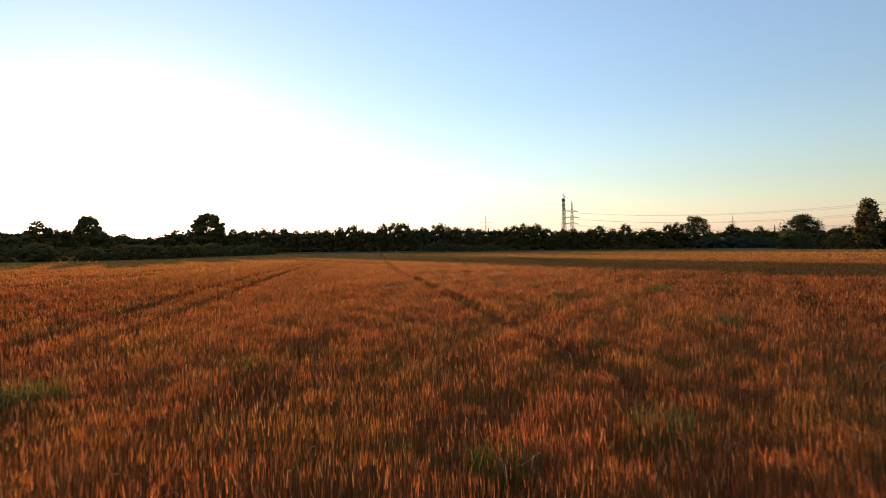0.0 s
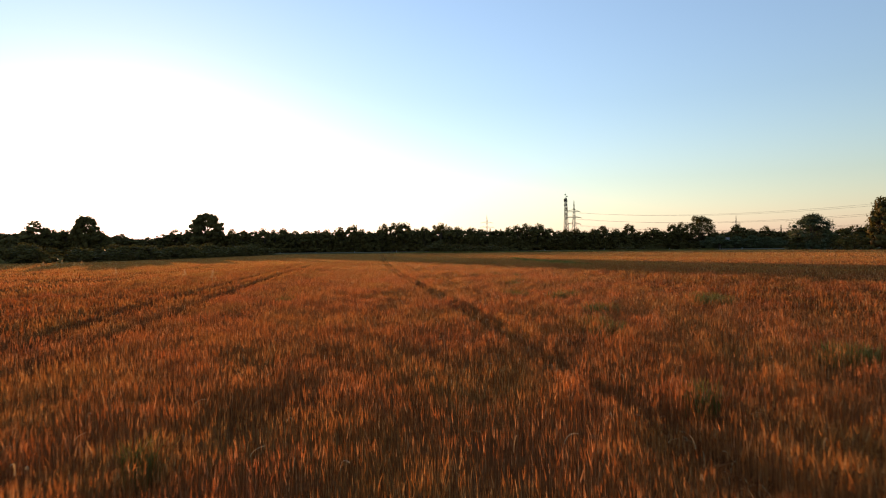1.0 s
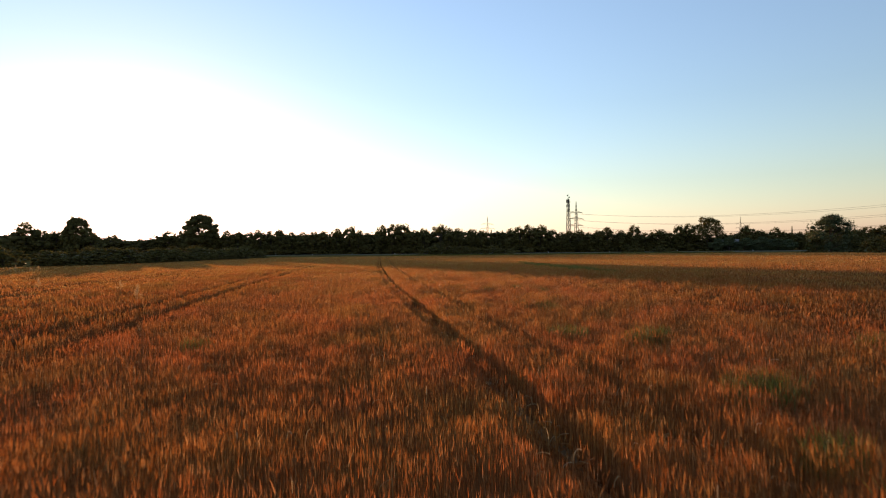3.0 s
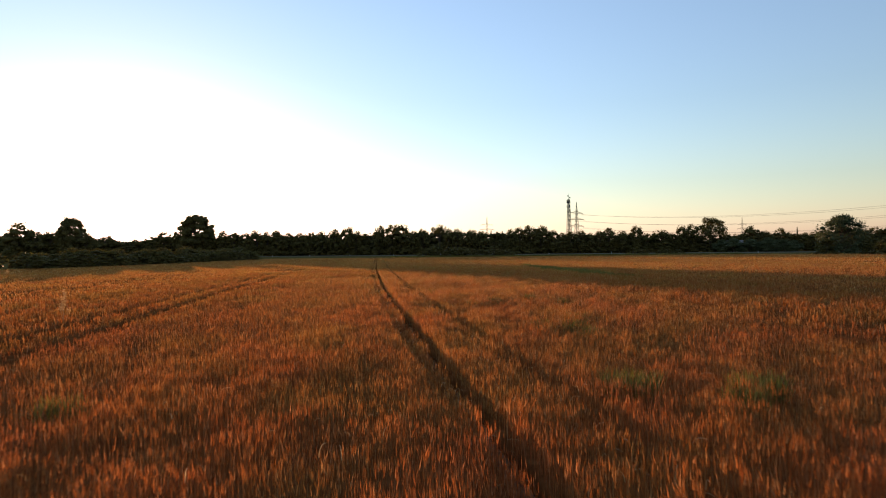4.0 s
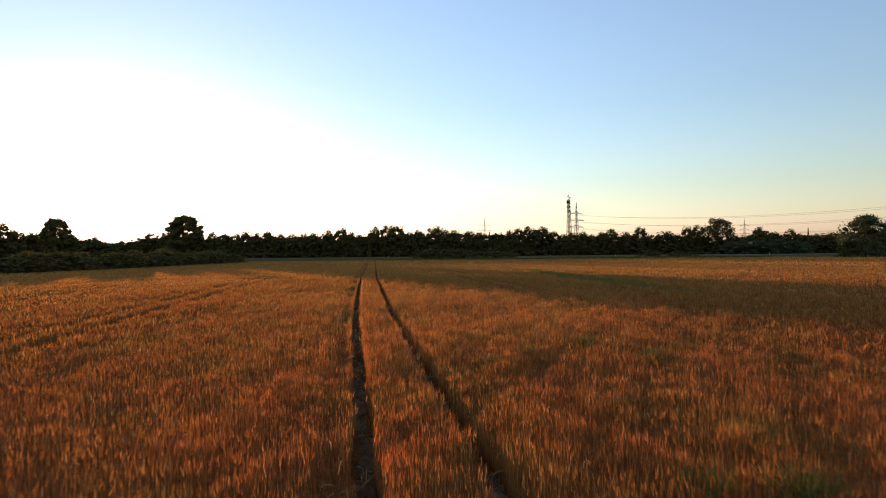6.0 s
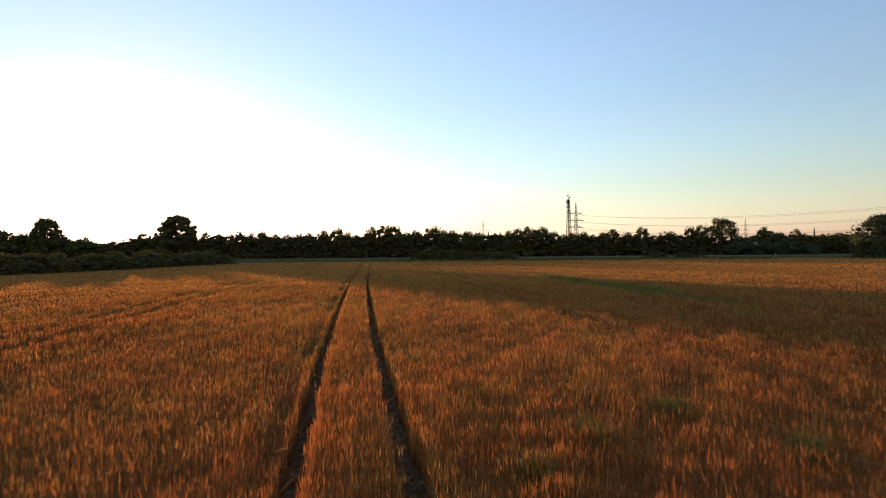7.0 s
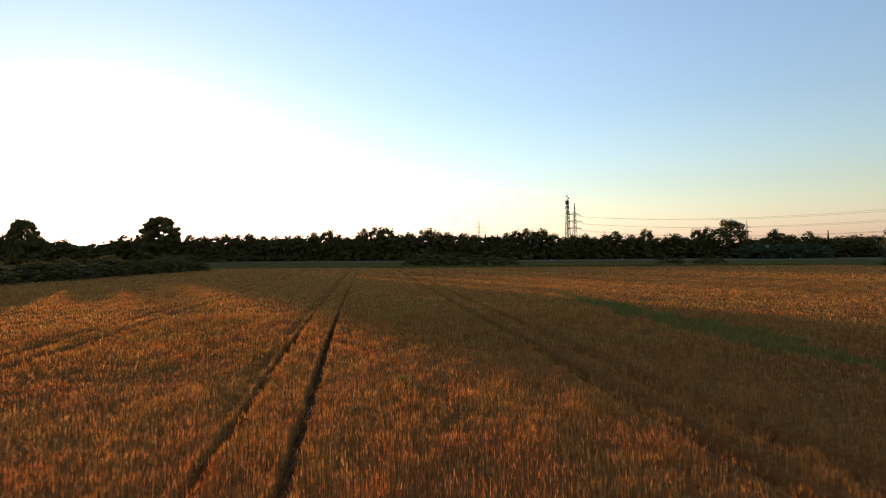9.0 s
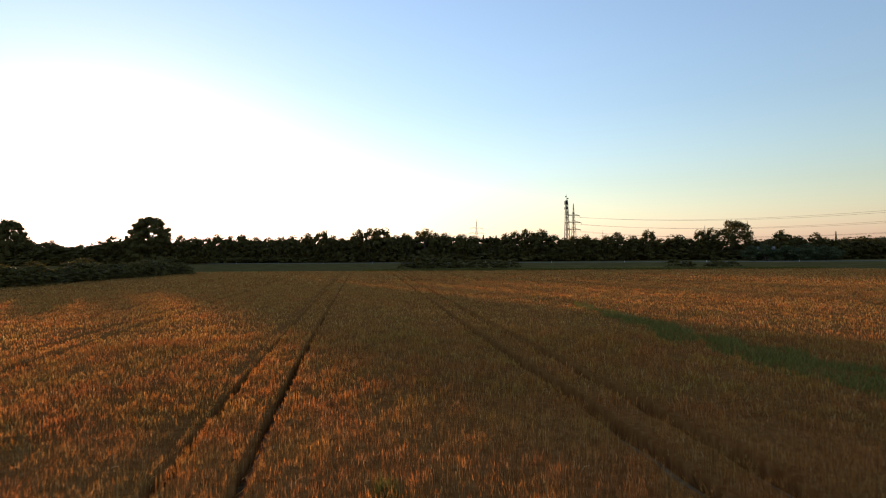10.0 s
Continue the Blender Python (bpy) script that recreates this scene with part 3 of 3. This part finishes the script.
def make_conifer(name, seed):
    r = np.random.default_rng(seed)
    root = empty(name)
    lv, lf = tube([(0, 0, -0.02), (0, 0, 0.5), (0, 0, 0.97)], [0.018, 0.011, 0.002], 6)
    obj("trunk", lv, lf, BARK, root)
    n = 1500
    z = 0.05 + 0.95 * r.uniform(0, 1, n) ** 1.2
    layer = 0.75 + 0.25 * np.abs(np.sin(z * 38))
    q = 0.17 * (1.02 - z) * np.sqrt(r.uniform(0.1, 1, n)) * layer + 0.003
    a = r.uniform(0, 6.28, n)
    v, t = leaf_quads(np.stack([np.cos(a) * q, np.sin(a) * q, z], -1), 0.04, r, 0.5, 0.2)
    v[:, 2] = np.clip(v[:, 2], 0, 1.0)
    tri_mesh("crown", v, t, LEAF, root)
    return root


PROTO = {}
for i in range(5):
    PROTO["round", i] = make_tree("tree", 300 + i, "round", 1700)
for i in range(3):
    PROTO["tall", i] = make_tree("tree", 320 + i, "tall", 1500)
for i in range(2):
    PROTO["airy", i] = make_tree("tree", 330 + i, "airy", 4400)
PROTO["parasol", 0] = make_tree("tree", 335, "parasol", 2000)
for i in range(3):
    PROTO["oak", i] = make_tree("tree", 340 + i, "oak", 1800)
for i in range(4):
    PROTO["bush", i] = make_tree("bush", 350 + i, "bush", 800)
for i in range(3):
    PROTO["deep", i] = make_tree("tree", 380 + i, "round", 360, None, (0.65, 1.0), 9)
    PROTO["under", i] = make_tree("shrub", 390 + i, "bush", 210, None, (0.65, 1.0), 9)
PROTO["willow", 0] = make_tree("willow_tree", 360, "willow", 5200, WILLOW)
PROTO["full", 0] = make_tree("willow_tree", 362, "full", 12000, WILLOW, (0.3, 0.55))
PROTO["dome", 0] = make_tree("tree", 364, "dome", 11500, None, (0.45, 0.8))
PROTO["conifer", 0] = make_conifer("conifer", 370)
WIDE = {"round": 0.37, "tall": 0.25, "airy": 0.44, "parasol": 0.48, "oak": 0.44, "bush": 0.66, "willow": 0.55, "dome": 0.56, "full": 0.6, "conifer": 0.17, "deep": 0.36, "under": 0.64}
USED = set()


def plant(style, x, y, height, radius, label, category="tree", group="", pick=None):
    """One tree of that height and crown radius at x, y."""
    n = sum(1 for k in PROTO if k[0] == style)
    key = (style, int(rng.integers(n)) if pick is None else pick % n)
    sxy, height = 1.2 * radius / WIDE[style], height * (1.075 if style not in ("bush", "under") else 1.0)
    at, turned = (x, y, float(rise(x, y)) - 0.02), Euler((0, 0, rng.uniform(0, 6.28)))
    ob = PROTO[key]
    if key in USED:
        s = ob.scale
        ob = copy_thing(ob, Matrix.LocRotScale(at, turned, (sxy / s.x, sxy / s.y, height / s.z)))
    else:
        USED.add(key)
        ob.location, ob.rotation_euler, ob.scale = at, turned, (sxy, sxy, height)
    return tagged(ob, label, category, group)


def plant_row(rows_, style_of, label, group):
    for i, (x, y, h, rad) in enumerate(rows_):
        plant(style_of(i, h, rad), x, y, h, rad, label, "tree", group)


def usual(i, h, rad):
    return "tall" if rad < 0.24 * h else ("oak" if i % 3 == 1 else "round")


plant("dome", -113.5, 425, 28.5, 12.6, "tall broad dark-leaved tree rising above the woods", pick=0)
plant("dome", -214, 470, 29.6, 10.4, "tall round-crowned tree standing out of the woods", pick=0)
WEST = [(-255.1, 481.1, 26.6, 9.2), (-241.7, 477.2, 20.1, 8.3), (-229.4, 474.0, 20.3, 7.5), (-201.2, 464.1, 18.1, 6.2), (-192.8, 460.3, 14.6, 5.5), (-184.4, 456.7, 16.0, 6.9),
        (-172.1, 451.0, 12.6, 7.2), (-159.0, 445.2, 13.1, 6.8), (-147.9, 440.1, 14.9, 6.3), (-138.0, 436.0, 17.8, 6.7), (-127.5, 431.0, 17.6, 5.2), (-105.0, 426.3, 16.8, 5.0), (-96.2, 426.8, 17.6, 5.0)]
plant_row(WEST, usual, "dark leafy tree at the edge of the far woods", "trees of the far woods")
MID = [(-89.4, 427.9, 17.0, 5.5), (-82.0, 428.4, 16.5, 4.9), (-73.8, 429.3, 18.6, 5.1), (-66.7, 430.0, 16.7, 4.6), (-60.6, 430.4, 18.0, 4.2), (-52.2, 430.6, 16.2, 5.0), (-43.5, 425.6, 15.8, 5.0),
       (-35.3, 420.7, 16.1, 4.6), (-27.3, 416.3, 16.7, 4.9), (-19.1, 411.2, 17.2, 5.2), (-10.2, 406.4, 18.9, 4.8), (-3.8, 402.6, 16.0, 4.4), (1.8, 399.2, 13.8, 4.2)]
plant_row(MID, usual, "dark leafy tree in the wood along the road", "trees of the far woods")
MID2 = [(11.4, 392.8, 18.5, 4.8), (18.5, 387.9, 19.4, 5.4), (25.2, 384.0, 19.5, 4.6), (32.4, 379.0, 14.9, 4.5), (38.8, 374.8, 16.1, 4.1), (54.0, 365.2, 15.7, 3.9), (59.1, 361.8, 15.5, 4.0),
        (66.8, 356.3, 14.9, 4.3), (72.1, 353.2, 13.7, 3.6), (88.6, 342.8, 14.6, 3.9), (92.8, 340.6, 15.4, 3.9), (98.1, 337.4, 15.9, 4.6), (103.9, 334.4, 16.1, 5.6), (109.8, 330.9, 13.3, 4.4)]
plant_row(MID2, usual, "dark leafy tree in the wood along the road", "trees of the far woods")
EAST = [(114.9, 328.1, 11.5, 3.8), (119.4, 325.8, 12.4, 4.1), (124.2, 324.4, 12.9, 4.1), (129.9, 322.6, 11.2, 3.8), (135.1, 321.3, 12.4, 3.8), (139.5, 319.8, 13.6, 4.5), (146.7, 318.1, 12.2, 4.0),
        (154.4, 315.8, 14.9, 4.4), (160.6, 314.3, 10.4, 3.8), (166.8, 312.5, 12.5, 5.4), (171.9, 308.4, 10.4, 3.5), (175.7, 304.8, 14.3, 2.6), (179.3, 301.4, 14.8, 3.7), (191.4, 289.2, 9.7, 4.5), (196.3, 284.4, 8.9, 3.8)]
plant_row(EAST, usual, "dark leafy tree beside the country road", "trees of the far woods")
EAST2 = [(200.2, 280.1, 13.1, 3.8), (204.4, 276.2, 10.3, 3.9), (210.9, 272.8, 11.5, 3.3), (214.7, 271.0, 9.5, 3.4), (219.8, 268.6, 9.1, 3.8), (227.0, 265.4, 9.5, 3.9), (231.9, 262.9, 8.5, 3.9),
         (243.8, 257.5, 9.9, 4.3), (248.2, 255.8, 10.9, 4.3), (254.4, 252.8, 11.2, 4.9), (264.0, 250.3, 11.6, 5.4), (276, 243, 11.0, 5.2), (288, 238, 12.0, 5.0)]
plant_row(EAST2, usual, "dark leafy tree beside the country road", "trees of the far woods")
plant("parasol", 48.2, 369.0, 18.3, 4.2, "slender tree with a flat open crown above the wood", pick=0)
plant("airy", 186.2, 294.3, 17.6, 6.9, "open-crowned tree with sky showing between its limbs", pick=1)
for cx, cy, ch, cr in [(77.5, 349.4, 13.5, 1.7), (80.6, 347.6, 12.8, 1.7), (83.6, 345.8, 13.0, 1.9), (214.5, 266.0, 11.4, 1.0), (-6.8, 404.0, 18.4, 1.6)]:
    plant("conifer", cx, cy, ch, cr, "narrow dark conifer among the broad-leaved trees", "conifer", "conifers of the woods")
# the second row of the woods, which closes the gaps between the crowns
ex = np.array([-420, -255, -201, -172, -138, -96, -52, 2, 59, 110, 172, 200, 264, 420])
ey = np.array([560, 487, 472, 459, 445, 437, 440, 410, 372, 341, 319, 290, 260, 240])
eh = np.array([20, 19, 16, 11.5, 15.0, 15.2, 15.0, 15.4, 14.4, 11.6, 10.2, 9.2, 9.6, 11])
for tx_ in np.arange(-310, 340, 4.1):
    jx, jy = tx_ + rng.uniform(-2, 2), rng.uniform(1, 9)
    hh = float(np.interp(tx_, ex, eh)) * rng.uniform(0.92, 1.07)
    plant("deep", jx, float(np.interp(tx_, ex, ey)) + jy, hh, rng.uniform(4.6, 6.0) * (0.8 if tx_ > 110 else 1.0), "dark leafy tree deep in the far woods", "tree", "trees of the far woods")
# undergrowth along the foot of the woods
for tx_ in np.arange(-310, 340, 4.4):
    jx = tx_ + rng.uniform(-1.5, 1.5)
    plant("under", jx, float(np.interp(tx_, ex, ey)) - rng.uniform(7, 11), rng.uniform(4.0, 8.0), rng.uniform(3.8, 5.4), "dense dark shrub at the foot of the woods", "shrub", "undergrowth of the woods")
for tx_ in np.arange(-310, 340, 6.5):
    plant("under", tx_ + rng.uniform(-1.5, 1.5), float(np.interp(tx_, ex, ey)) + rng.uniform(12, 16), rng.uniform(8.0, 9.5), rng.uniform(4.8, 5.6), "dense dark shrub at the foot of the woods", "shrub", "undergrowth of the woods")
# willow and tall trees by the far corner of the field, shrubs by the road
plant("full", 145.6, 167.5, 11.9, 6.6, "broad grey-green willow beside the wheat field", "willow tree", pick=0)
plant("bush", 139.5, 166.5, 5.0, 3.4, "leafy shrub under the willow", "shrub")
plant("bush", 151.5, 163.5, 5.6, 3.6, "leafy shrub under the willow", "shrub")
for i, (tx_, ty_, th_, tr_, st) in enumerate([(128.6, 125.0, 13.6, 2.6, "tall"), (137, 121.5, 13.6, 4.4, "oak"), (134, 127, 8.5, 3.4, "round"), (124.5, 129, 5.2, 3.2, "bush"), (143, 118, 12.0, 4.5, "round"),
                                              (138, 128, 6.0, 4.0, "bush"), (149, 112, 12.5, 5.0, "oak"), (157, 153, 6.5, 4.0, "bush"), (166, 145, 7.5, 4.5, "round"), (131, 138, 5.0, 3.2, "bush")]):
    plant(st, tx_, ty_, th_, tr_, "tall dark tree at the corner of the wheat field" if st != "bush" else "dense shrub between the trees at the field corner", "tree" if st != "bush" else "shrub", "trees at the field corner")
for bx_, by_, bh, br in [(20.5, 206.5, 3.4, 3.4), (23.5, 205.5, 4.4, 4.2), (27.0, 204, 4.2, 4.2), (30.8, 202.5, 4.0, 4.0), (34.4, 200.5, 3.6, 3.8), (38, 199, 3.2, 3.6), (42.2, 197, 3.6, 4.0), (45.6, 195, 3.2, 3.4),
                         (82.5, 178.5, 3.0, 2.9), (85.3, 177.2, 2.6, 2.4), (91.0, 174.5, 2.8, 2.8), (94.2, 173, 2.4, 2.4)]:
    plant("bush", bx_, by_, bh, br, "dark rounded bush on the verge of the field", "bush", "bushes on the verge")
for bx_, by_, bh, br in [(176, 262, 6.5, 4.6), (182, 258, 6.0, 4.4), (188, 254, 6.6, 4.6), (194, 250, 5.6, 4.2), (193, 264, 5.2, 4.2), (199, 261, 5.6, 4.2), (205, 259, 5.0, 4.0), (210, 262, 5.4, 4.0), (180, 265.5, 6.3, 4.4), (175, 269, 6.2, 4.4), (186, 262, 6.2, 4.4)]:
    plant("willow", bx_, by_, bh, br, "pale grey-green willow shrub beside the road", "shrub", "pale shrubs by the road")

# the hedge along the sunward side of the field
hx_, hy_ = [p[0] for p in HEDGE], [p[1] for p in HEDGE]
seg = np.concatenate([[0], np.cumsum(np.hypot(np.diff(hx_), np.diff(hy_)))])
for q in np.arange(0, seg[-1], 3.1):
    bx_, by_ = float(np.interp(q, seg, hx_)), float(np.interp(q, seg, hy_))
    hh = rng.uniform(2.4, 4.3)
    plant("bush", bx_ + rng.uniform(-1, 1), by_ + rng.uniform(0.5, 2.5), hh, rng.uniform(2.4, 3.4), "leafy hedge shrub glowing in the low sun", "hedge shrub", "hedge along the field")
for q in np.arange(40, seg[-1] + 10, 6.5):
    bx_, by_ = float(np.interp(q, seg, hx_)), float(np.interp(q, seg, hy_))
    plant("round", bx_ - rng.uniform(3, 9), by_ + rng.uniform(4, 9), rng.uniform(3.5, 4.9), rng.uniform(2.4, 3.4), "small leafy tree behind the hedge", "tree", "hedge along the field")
for k in list(PROTO):
    if k not in USED:
        for ob in (*PROTO[k].children, PROTO[k]):
            bpy.data.objects.remove(ob)

# ---- country road with its posts ----
r0, r1 = Vector((-420, 669.2)), Vector((420, 72.8))
way = (r1 - r0).normalized()
side = Vector((-way.y, way.x))
V, F = [], []
for i in range(85):
    c = r0 + (r1 - r0) * i / 84
    for w, dz in ((-3.0, -0.5), (-2.4, -0.08), (0, -0.03), (2.4, -0.08), (3.0, -0.5)):
        p = c + side * w
        V.append((p.x, p.y, float(rise(p.x, p.y)) + dz + 0.25))
for i in range(84):
    for j in range(4):
        F.append((i * 5 + j, i * 5 + j + 1, (i + 1) * 5 + j + 1, (i + 1) * 5 + j))
road = obj("road", V, F, ASPHALT)
tagged(road, "grey asphalt country road in front of the woods", "road", kind="structure")


def make_post():
    root = empty("delineator_post")
    v, f = joined([tube([(0, 0, -0.1), (0, 0, 0.78)], [0.07, 0.065], 6), tube([(0, 0, 0.90), (0, 0, 1.0)], [0.065, 0.05], 6)])
    obj("post", v, f, WHITE_PAINT, root)
    v, f = tube([(0, 0, 0.78), (0, 0, 0.90)], [0.067, 0.067], 6)
    obj("band", v, f, BLACK_PAINT, root, "black band near the top")
    return tagged(root, "white plastic roadside post with a black band", "road post", "road posts")


post = None
for q in np.arange(380, 760, 32):
    c = r0 + way * float(q) - side * 3.9
    m = pose(c.x, c.y, float(rise(c.x, c.y)), 0, 0, 0)
    if post is None:
        post = make_post()
        post.matrix_basis = m
    else:
        copy_thing(post, m)


# ---- mobile phone mast ----
def make_mast(h=44.5):
    root = empty("lattice_mast")
    half = lambda z: 1.75 - 1.2 * min(z / (h * 0.86), 1)
    cs = [(-1, -1), (1, -1), (1, 1), (-1, 1)]
    hz = h * 0.93
    for sx, sy in cs:
        v, f = tube([(sx * half(0), sy * half(0), -0.3), (sx * half(hz), sy * half(hz), hz)], [0.24, 0.18], 6)
        obj("leg", v, f, STEEL, root)
    pieces, n = [], 11
    for i in range(n):
        z0, z1 = hz * i / n, hz * (i + 1) / n
        for k in range(4):
            (ax, ay), (bx, by) = cs[k], cs[(k + 1) % 4]
            pieces.append(bar((ax * half(z0), ay * half(z0), z0), (bx * half(z1), by * half(z1), z1), 0.07))
            pieces.append(bar((bx * half(z0), by * half(z0), z0), (ax * half(z1), ay * half(z1), z1), 0.07))
            pieces.append(bar((ax * half(z1), ay * half(z1), z1), (bx * half(z1), by * half(z1), z1), 0.04))
    v, f = joined(pieces)
    obj("bracing", v, f, STEEL, root)
    for z in (0.70 * h, 0.86 * h):
        v, f = joined([box(-1.1, -1.1, z, 1.1, 1.1, z + 0.12)] + [bar((sx * 1.1, sy * 1.1, z), (sx * 1.1, sy * 1.1, z + 1.1), 0.04) for sx, sy in cs]
                      + [bar((cs[k][0] * 1.1, cs[k][1] * 1.1, z + 1.1), (cs[(k + 1) % 4][0] * 1.1, cs[(k + 1) % 4][1] * 1.1, z + 1.1), 0.04) for k in range(4)])
        obj("platform", v, f, STEEL, root)
    for k in range(3):
        a = 2 * math.pi * k / 3 + 0.4
        for z, ln in ((0.885 * h, 2.6), (0.80 * h, 1.8)):
            v, f = tube([(1.3 * math.cos(a), 1.3 * math.sin(a), z - ln / 2), (1.3 * math.cos(a), 1.3 * math.sin(a), z + ln / 2)], [0.30, 0.30], 8)
            f2 = bar((0.6 * math.cos(a), 0.6 * math.sin(a), z), (1.2 * math.cos(a), 1.2 * math.sin(a), z), 0.06)
            v, f = joined([(v, f), f2])
            obj("antenna_panel", v, f, DARK_PLASTIC, root, "grey sector antenna")
    for dx, dz, rr in ((0.9, 0.955, 0.55), (-0.7, 0.985, 0.5), (0.6, 0.74, 0.6)):
        v, f = joined([tube([(dx, -0.35, dz * h), (dx, 0.0, dz * h), (dx, 0.25, dz * h)], [rr, rr, rr * 0.4], 12), bar((dx, 0.2, dz * h), (0, 0, dz * h), 0.06)])
        obj("dish", v, f, DARK_PLASTIC, root, "round radio link dish")
    v, f = tube([(0, 0, hz - 0.5), (0, 0, h + 1.0)], [0.12, 0.06], 6)
    obj("top_pole", v, f, STEEL, root)
    return root


mast = make_mast()
mast.matrix_basis = pose(160.1, 434.8, float(rise(160.1, 434.8)), 0, 0, 12)
tagged(mast, "slim steel lattice mast carrying antennas and dishes", "radio mast")


# ---- power pylons and cables ----
ARMS = ((34.0, 8.6), (28.3, 10.4), (22.5, 9.4))


def make_pylon(h=44.0, k_=1.0):
    """A lattice pylon; k_ thins or thickens its members."""
    root = empty("power_pylon")
    half = lambda z: np.interp(z, [0, 22, 34, h], [2.3, 1.1, 0.65, 0.05])
    cs = [(-1, -1), (1, -1), (1, 1), (-1, 1)]
    for sx, sy in cs:
        zs = (-0.3, 22, 34, h)
        v, f = tube([(sx * half(max(z, 0)), sy * half(max(z, 0)), z) for z in zs], [0.2 * k_, 0.17 * k_, 0.14 * k_, 0.1 * k_], 5)
        obj("leg", v, f, STEEL, root)
    pieces, zs = [], [0, 5.5, 11, 15, 18.8, 22.5, 25.5, 28.3, 31.2, 34, 37.5, 41]
    for z0, z1 in zip(zs, zs[1:]):
        for k in range(4):
            (ax, ay), (bx, by) = cs[k], cs[(k + 1) % 4]
            pieces.append(bar((ax * half(z0), ay * half(z0), z0), (bx * half(z1), by * half(z1), z1), 0.055 * k_))
            pieces.append(bar((bx * half(z0), by * half(z0), z0), (ax * half(z1), ay * half(z1), z1), 0.055 * k_))
    v, f = joined(pieces)
    obj("bracing", v, f, STEEL, root)
    for z, w in ARMS:
        for s in (-1, 1):
            hf = float(half(z))
            pc = [bar((s * hf, sy * hf, z), (s * w, 0, z), 0.2 * k_) for sy in (-1, 1)] + [bar((s * hf * 0.9, 0, z + 1.6), (s * w, 0, z), 0.14 * k_)]
            pc += [bar((s * (hf + (w - hf) * q), 0, z + 1.6 * (1 - q)), (s * (hf + (w - hf) * (q + 0.12)), 0, z), 0.05 * k_) for q in (0.2, 0.4, 0.6)]
            v, f = joined(pc)
            arm = obj("cross_arm", v, f, STEEL, root)
            v, f = tube([(s * w, 0, z), (s * w, 0, z - 0.5), (s * w, 0, z - 1.0), (s * w, 0, z - 1.6)], [0.06, 0.13, 0.13, 0.06], 6)
            obj("insulator", v, f, DARK_PLASTIC, arm)
    return root


P1, P2 = Vector((188.5, 490.0)), Vector((352.0, 207.0))
turn = math.degrees(math.atan2(P2.y - P1.y, P2.x - P1.x)) + 90
pylon = make_pylon()
pylon.matrix_basis = pose(P1.x, P1.y, float(rise(*P1)), 0, 0, turn)
tagged(pylon, "tall steel lattice power pylon with three cross arms", "power pylon", "power pylons")
copy_thing(pylon, pose(P2.x, P2.y, float(rise(*P2)), 0, 0, turn))
far_pylon = None
for px, py, pz in ((116.5, 530.0, 0.76), (371.0, 520.0, 0.71), (286, 640.0, 0.62), (383.0, 600.0, 0.70)):
    m = Matrix.LocRotScale((px, py, float(rise(px, py))), Euler((0, 0, radians(20))), (pz, pz, pz))
    if far_pylon is None:
        far_pylon = make_pylon(44.0, 0.62)
        far_pylon.matrix_basis, m = m, None
    tagged(copy_thing(far_pylon, m @ Matrix.Diagonal((*[1 / v for v in far_pylon.scale], 1))) if m else far_pylon, "distant steel power pylon behind the woods", "power pylon")
across = Vector((math.cos(radians(turn)), math.sin(radians(turn))))
for z, w in [(a[0] - 1.6, a[1]) for a in ARMS]:
    for s in ((-1, 1) if w else (1,)):
        pts = []
        for i in range(41):
            u = i / 40
            p = P1 + (P2 - P1) * u + across * s * w
            sag = (9.2 if w else 7.0) * 4 * u * (1 - u)
            pts.append((p.x, p.y, z + 0.55 - sag))
        v, f = tube(pts, [0.05] * 41, 4)
        c = obj("power_cable", v, f, CABLE)
        tagged(c, "sagging power cable strung between steel pylons", "power cable", "power cables")


# ---- a house half hidden in the trees ----
def make_house():
    root = empty("house")
    v, f = box(-3.4, -3.4, -0.2, 3.4, 3.4, 3.2)
    obj("wall", v, f, PLASTER, root)
    v = [(-3.8, -4.0, 3.1), (3.8, -4.0, 3.1), (3.8, 4.0, 3.1), (-3.8, 4.0, 3.1), (-3.8, 0, 6.0), (3.8, 0, 6.0), (-3.8, -4.0, 2.9), (3.8, -4.0, 2.9), (3.8, 4.0, 2.9), (-3.8, 4.0, 2.9)]
    f = [(0, 1, 5, 4), (2, 3, 4, 5), (0, 4, 3), (1, 2, 5), (6, 7, 1, 0), (8, 9, 3, 2), (7, 8, 2, 1), (9, 6, 0, 3), (9, 8, 7, 6)]
    obj("roof", v, f, ROOF_TILE, root, "grey tiled pitched roof")
    return root


house = make_house()
house.matrix_basis = pose(184.6, 272, float(rise(184.6, 272)), 0, 0, -38)
tagged(house, "small house with a grey roof among the trees", "house")
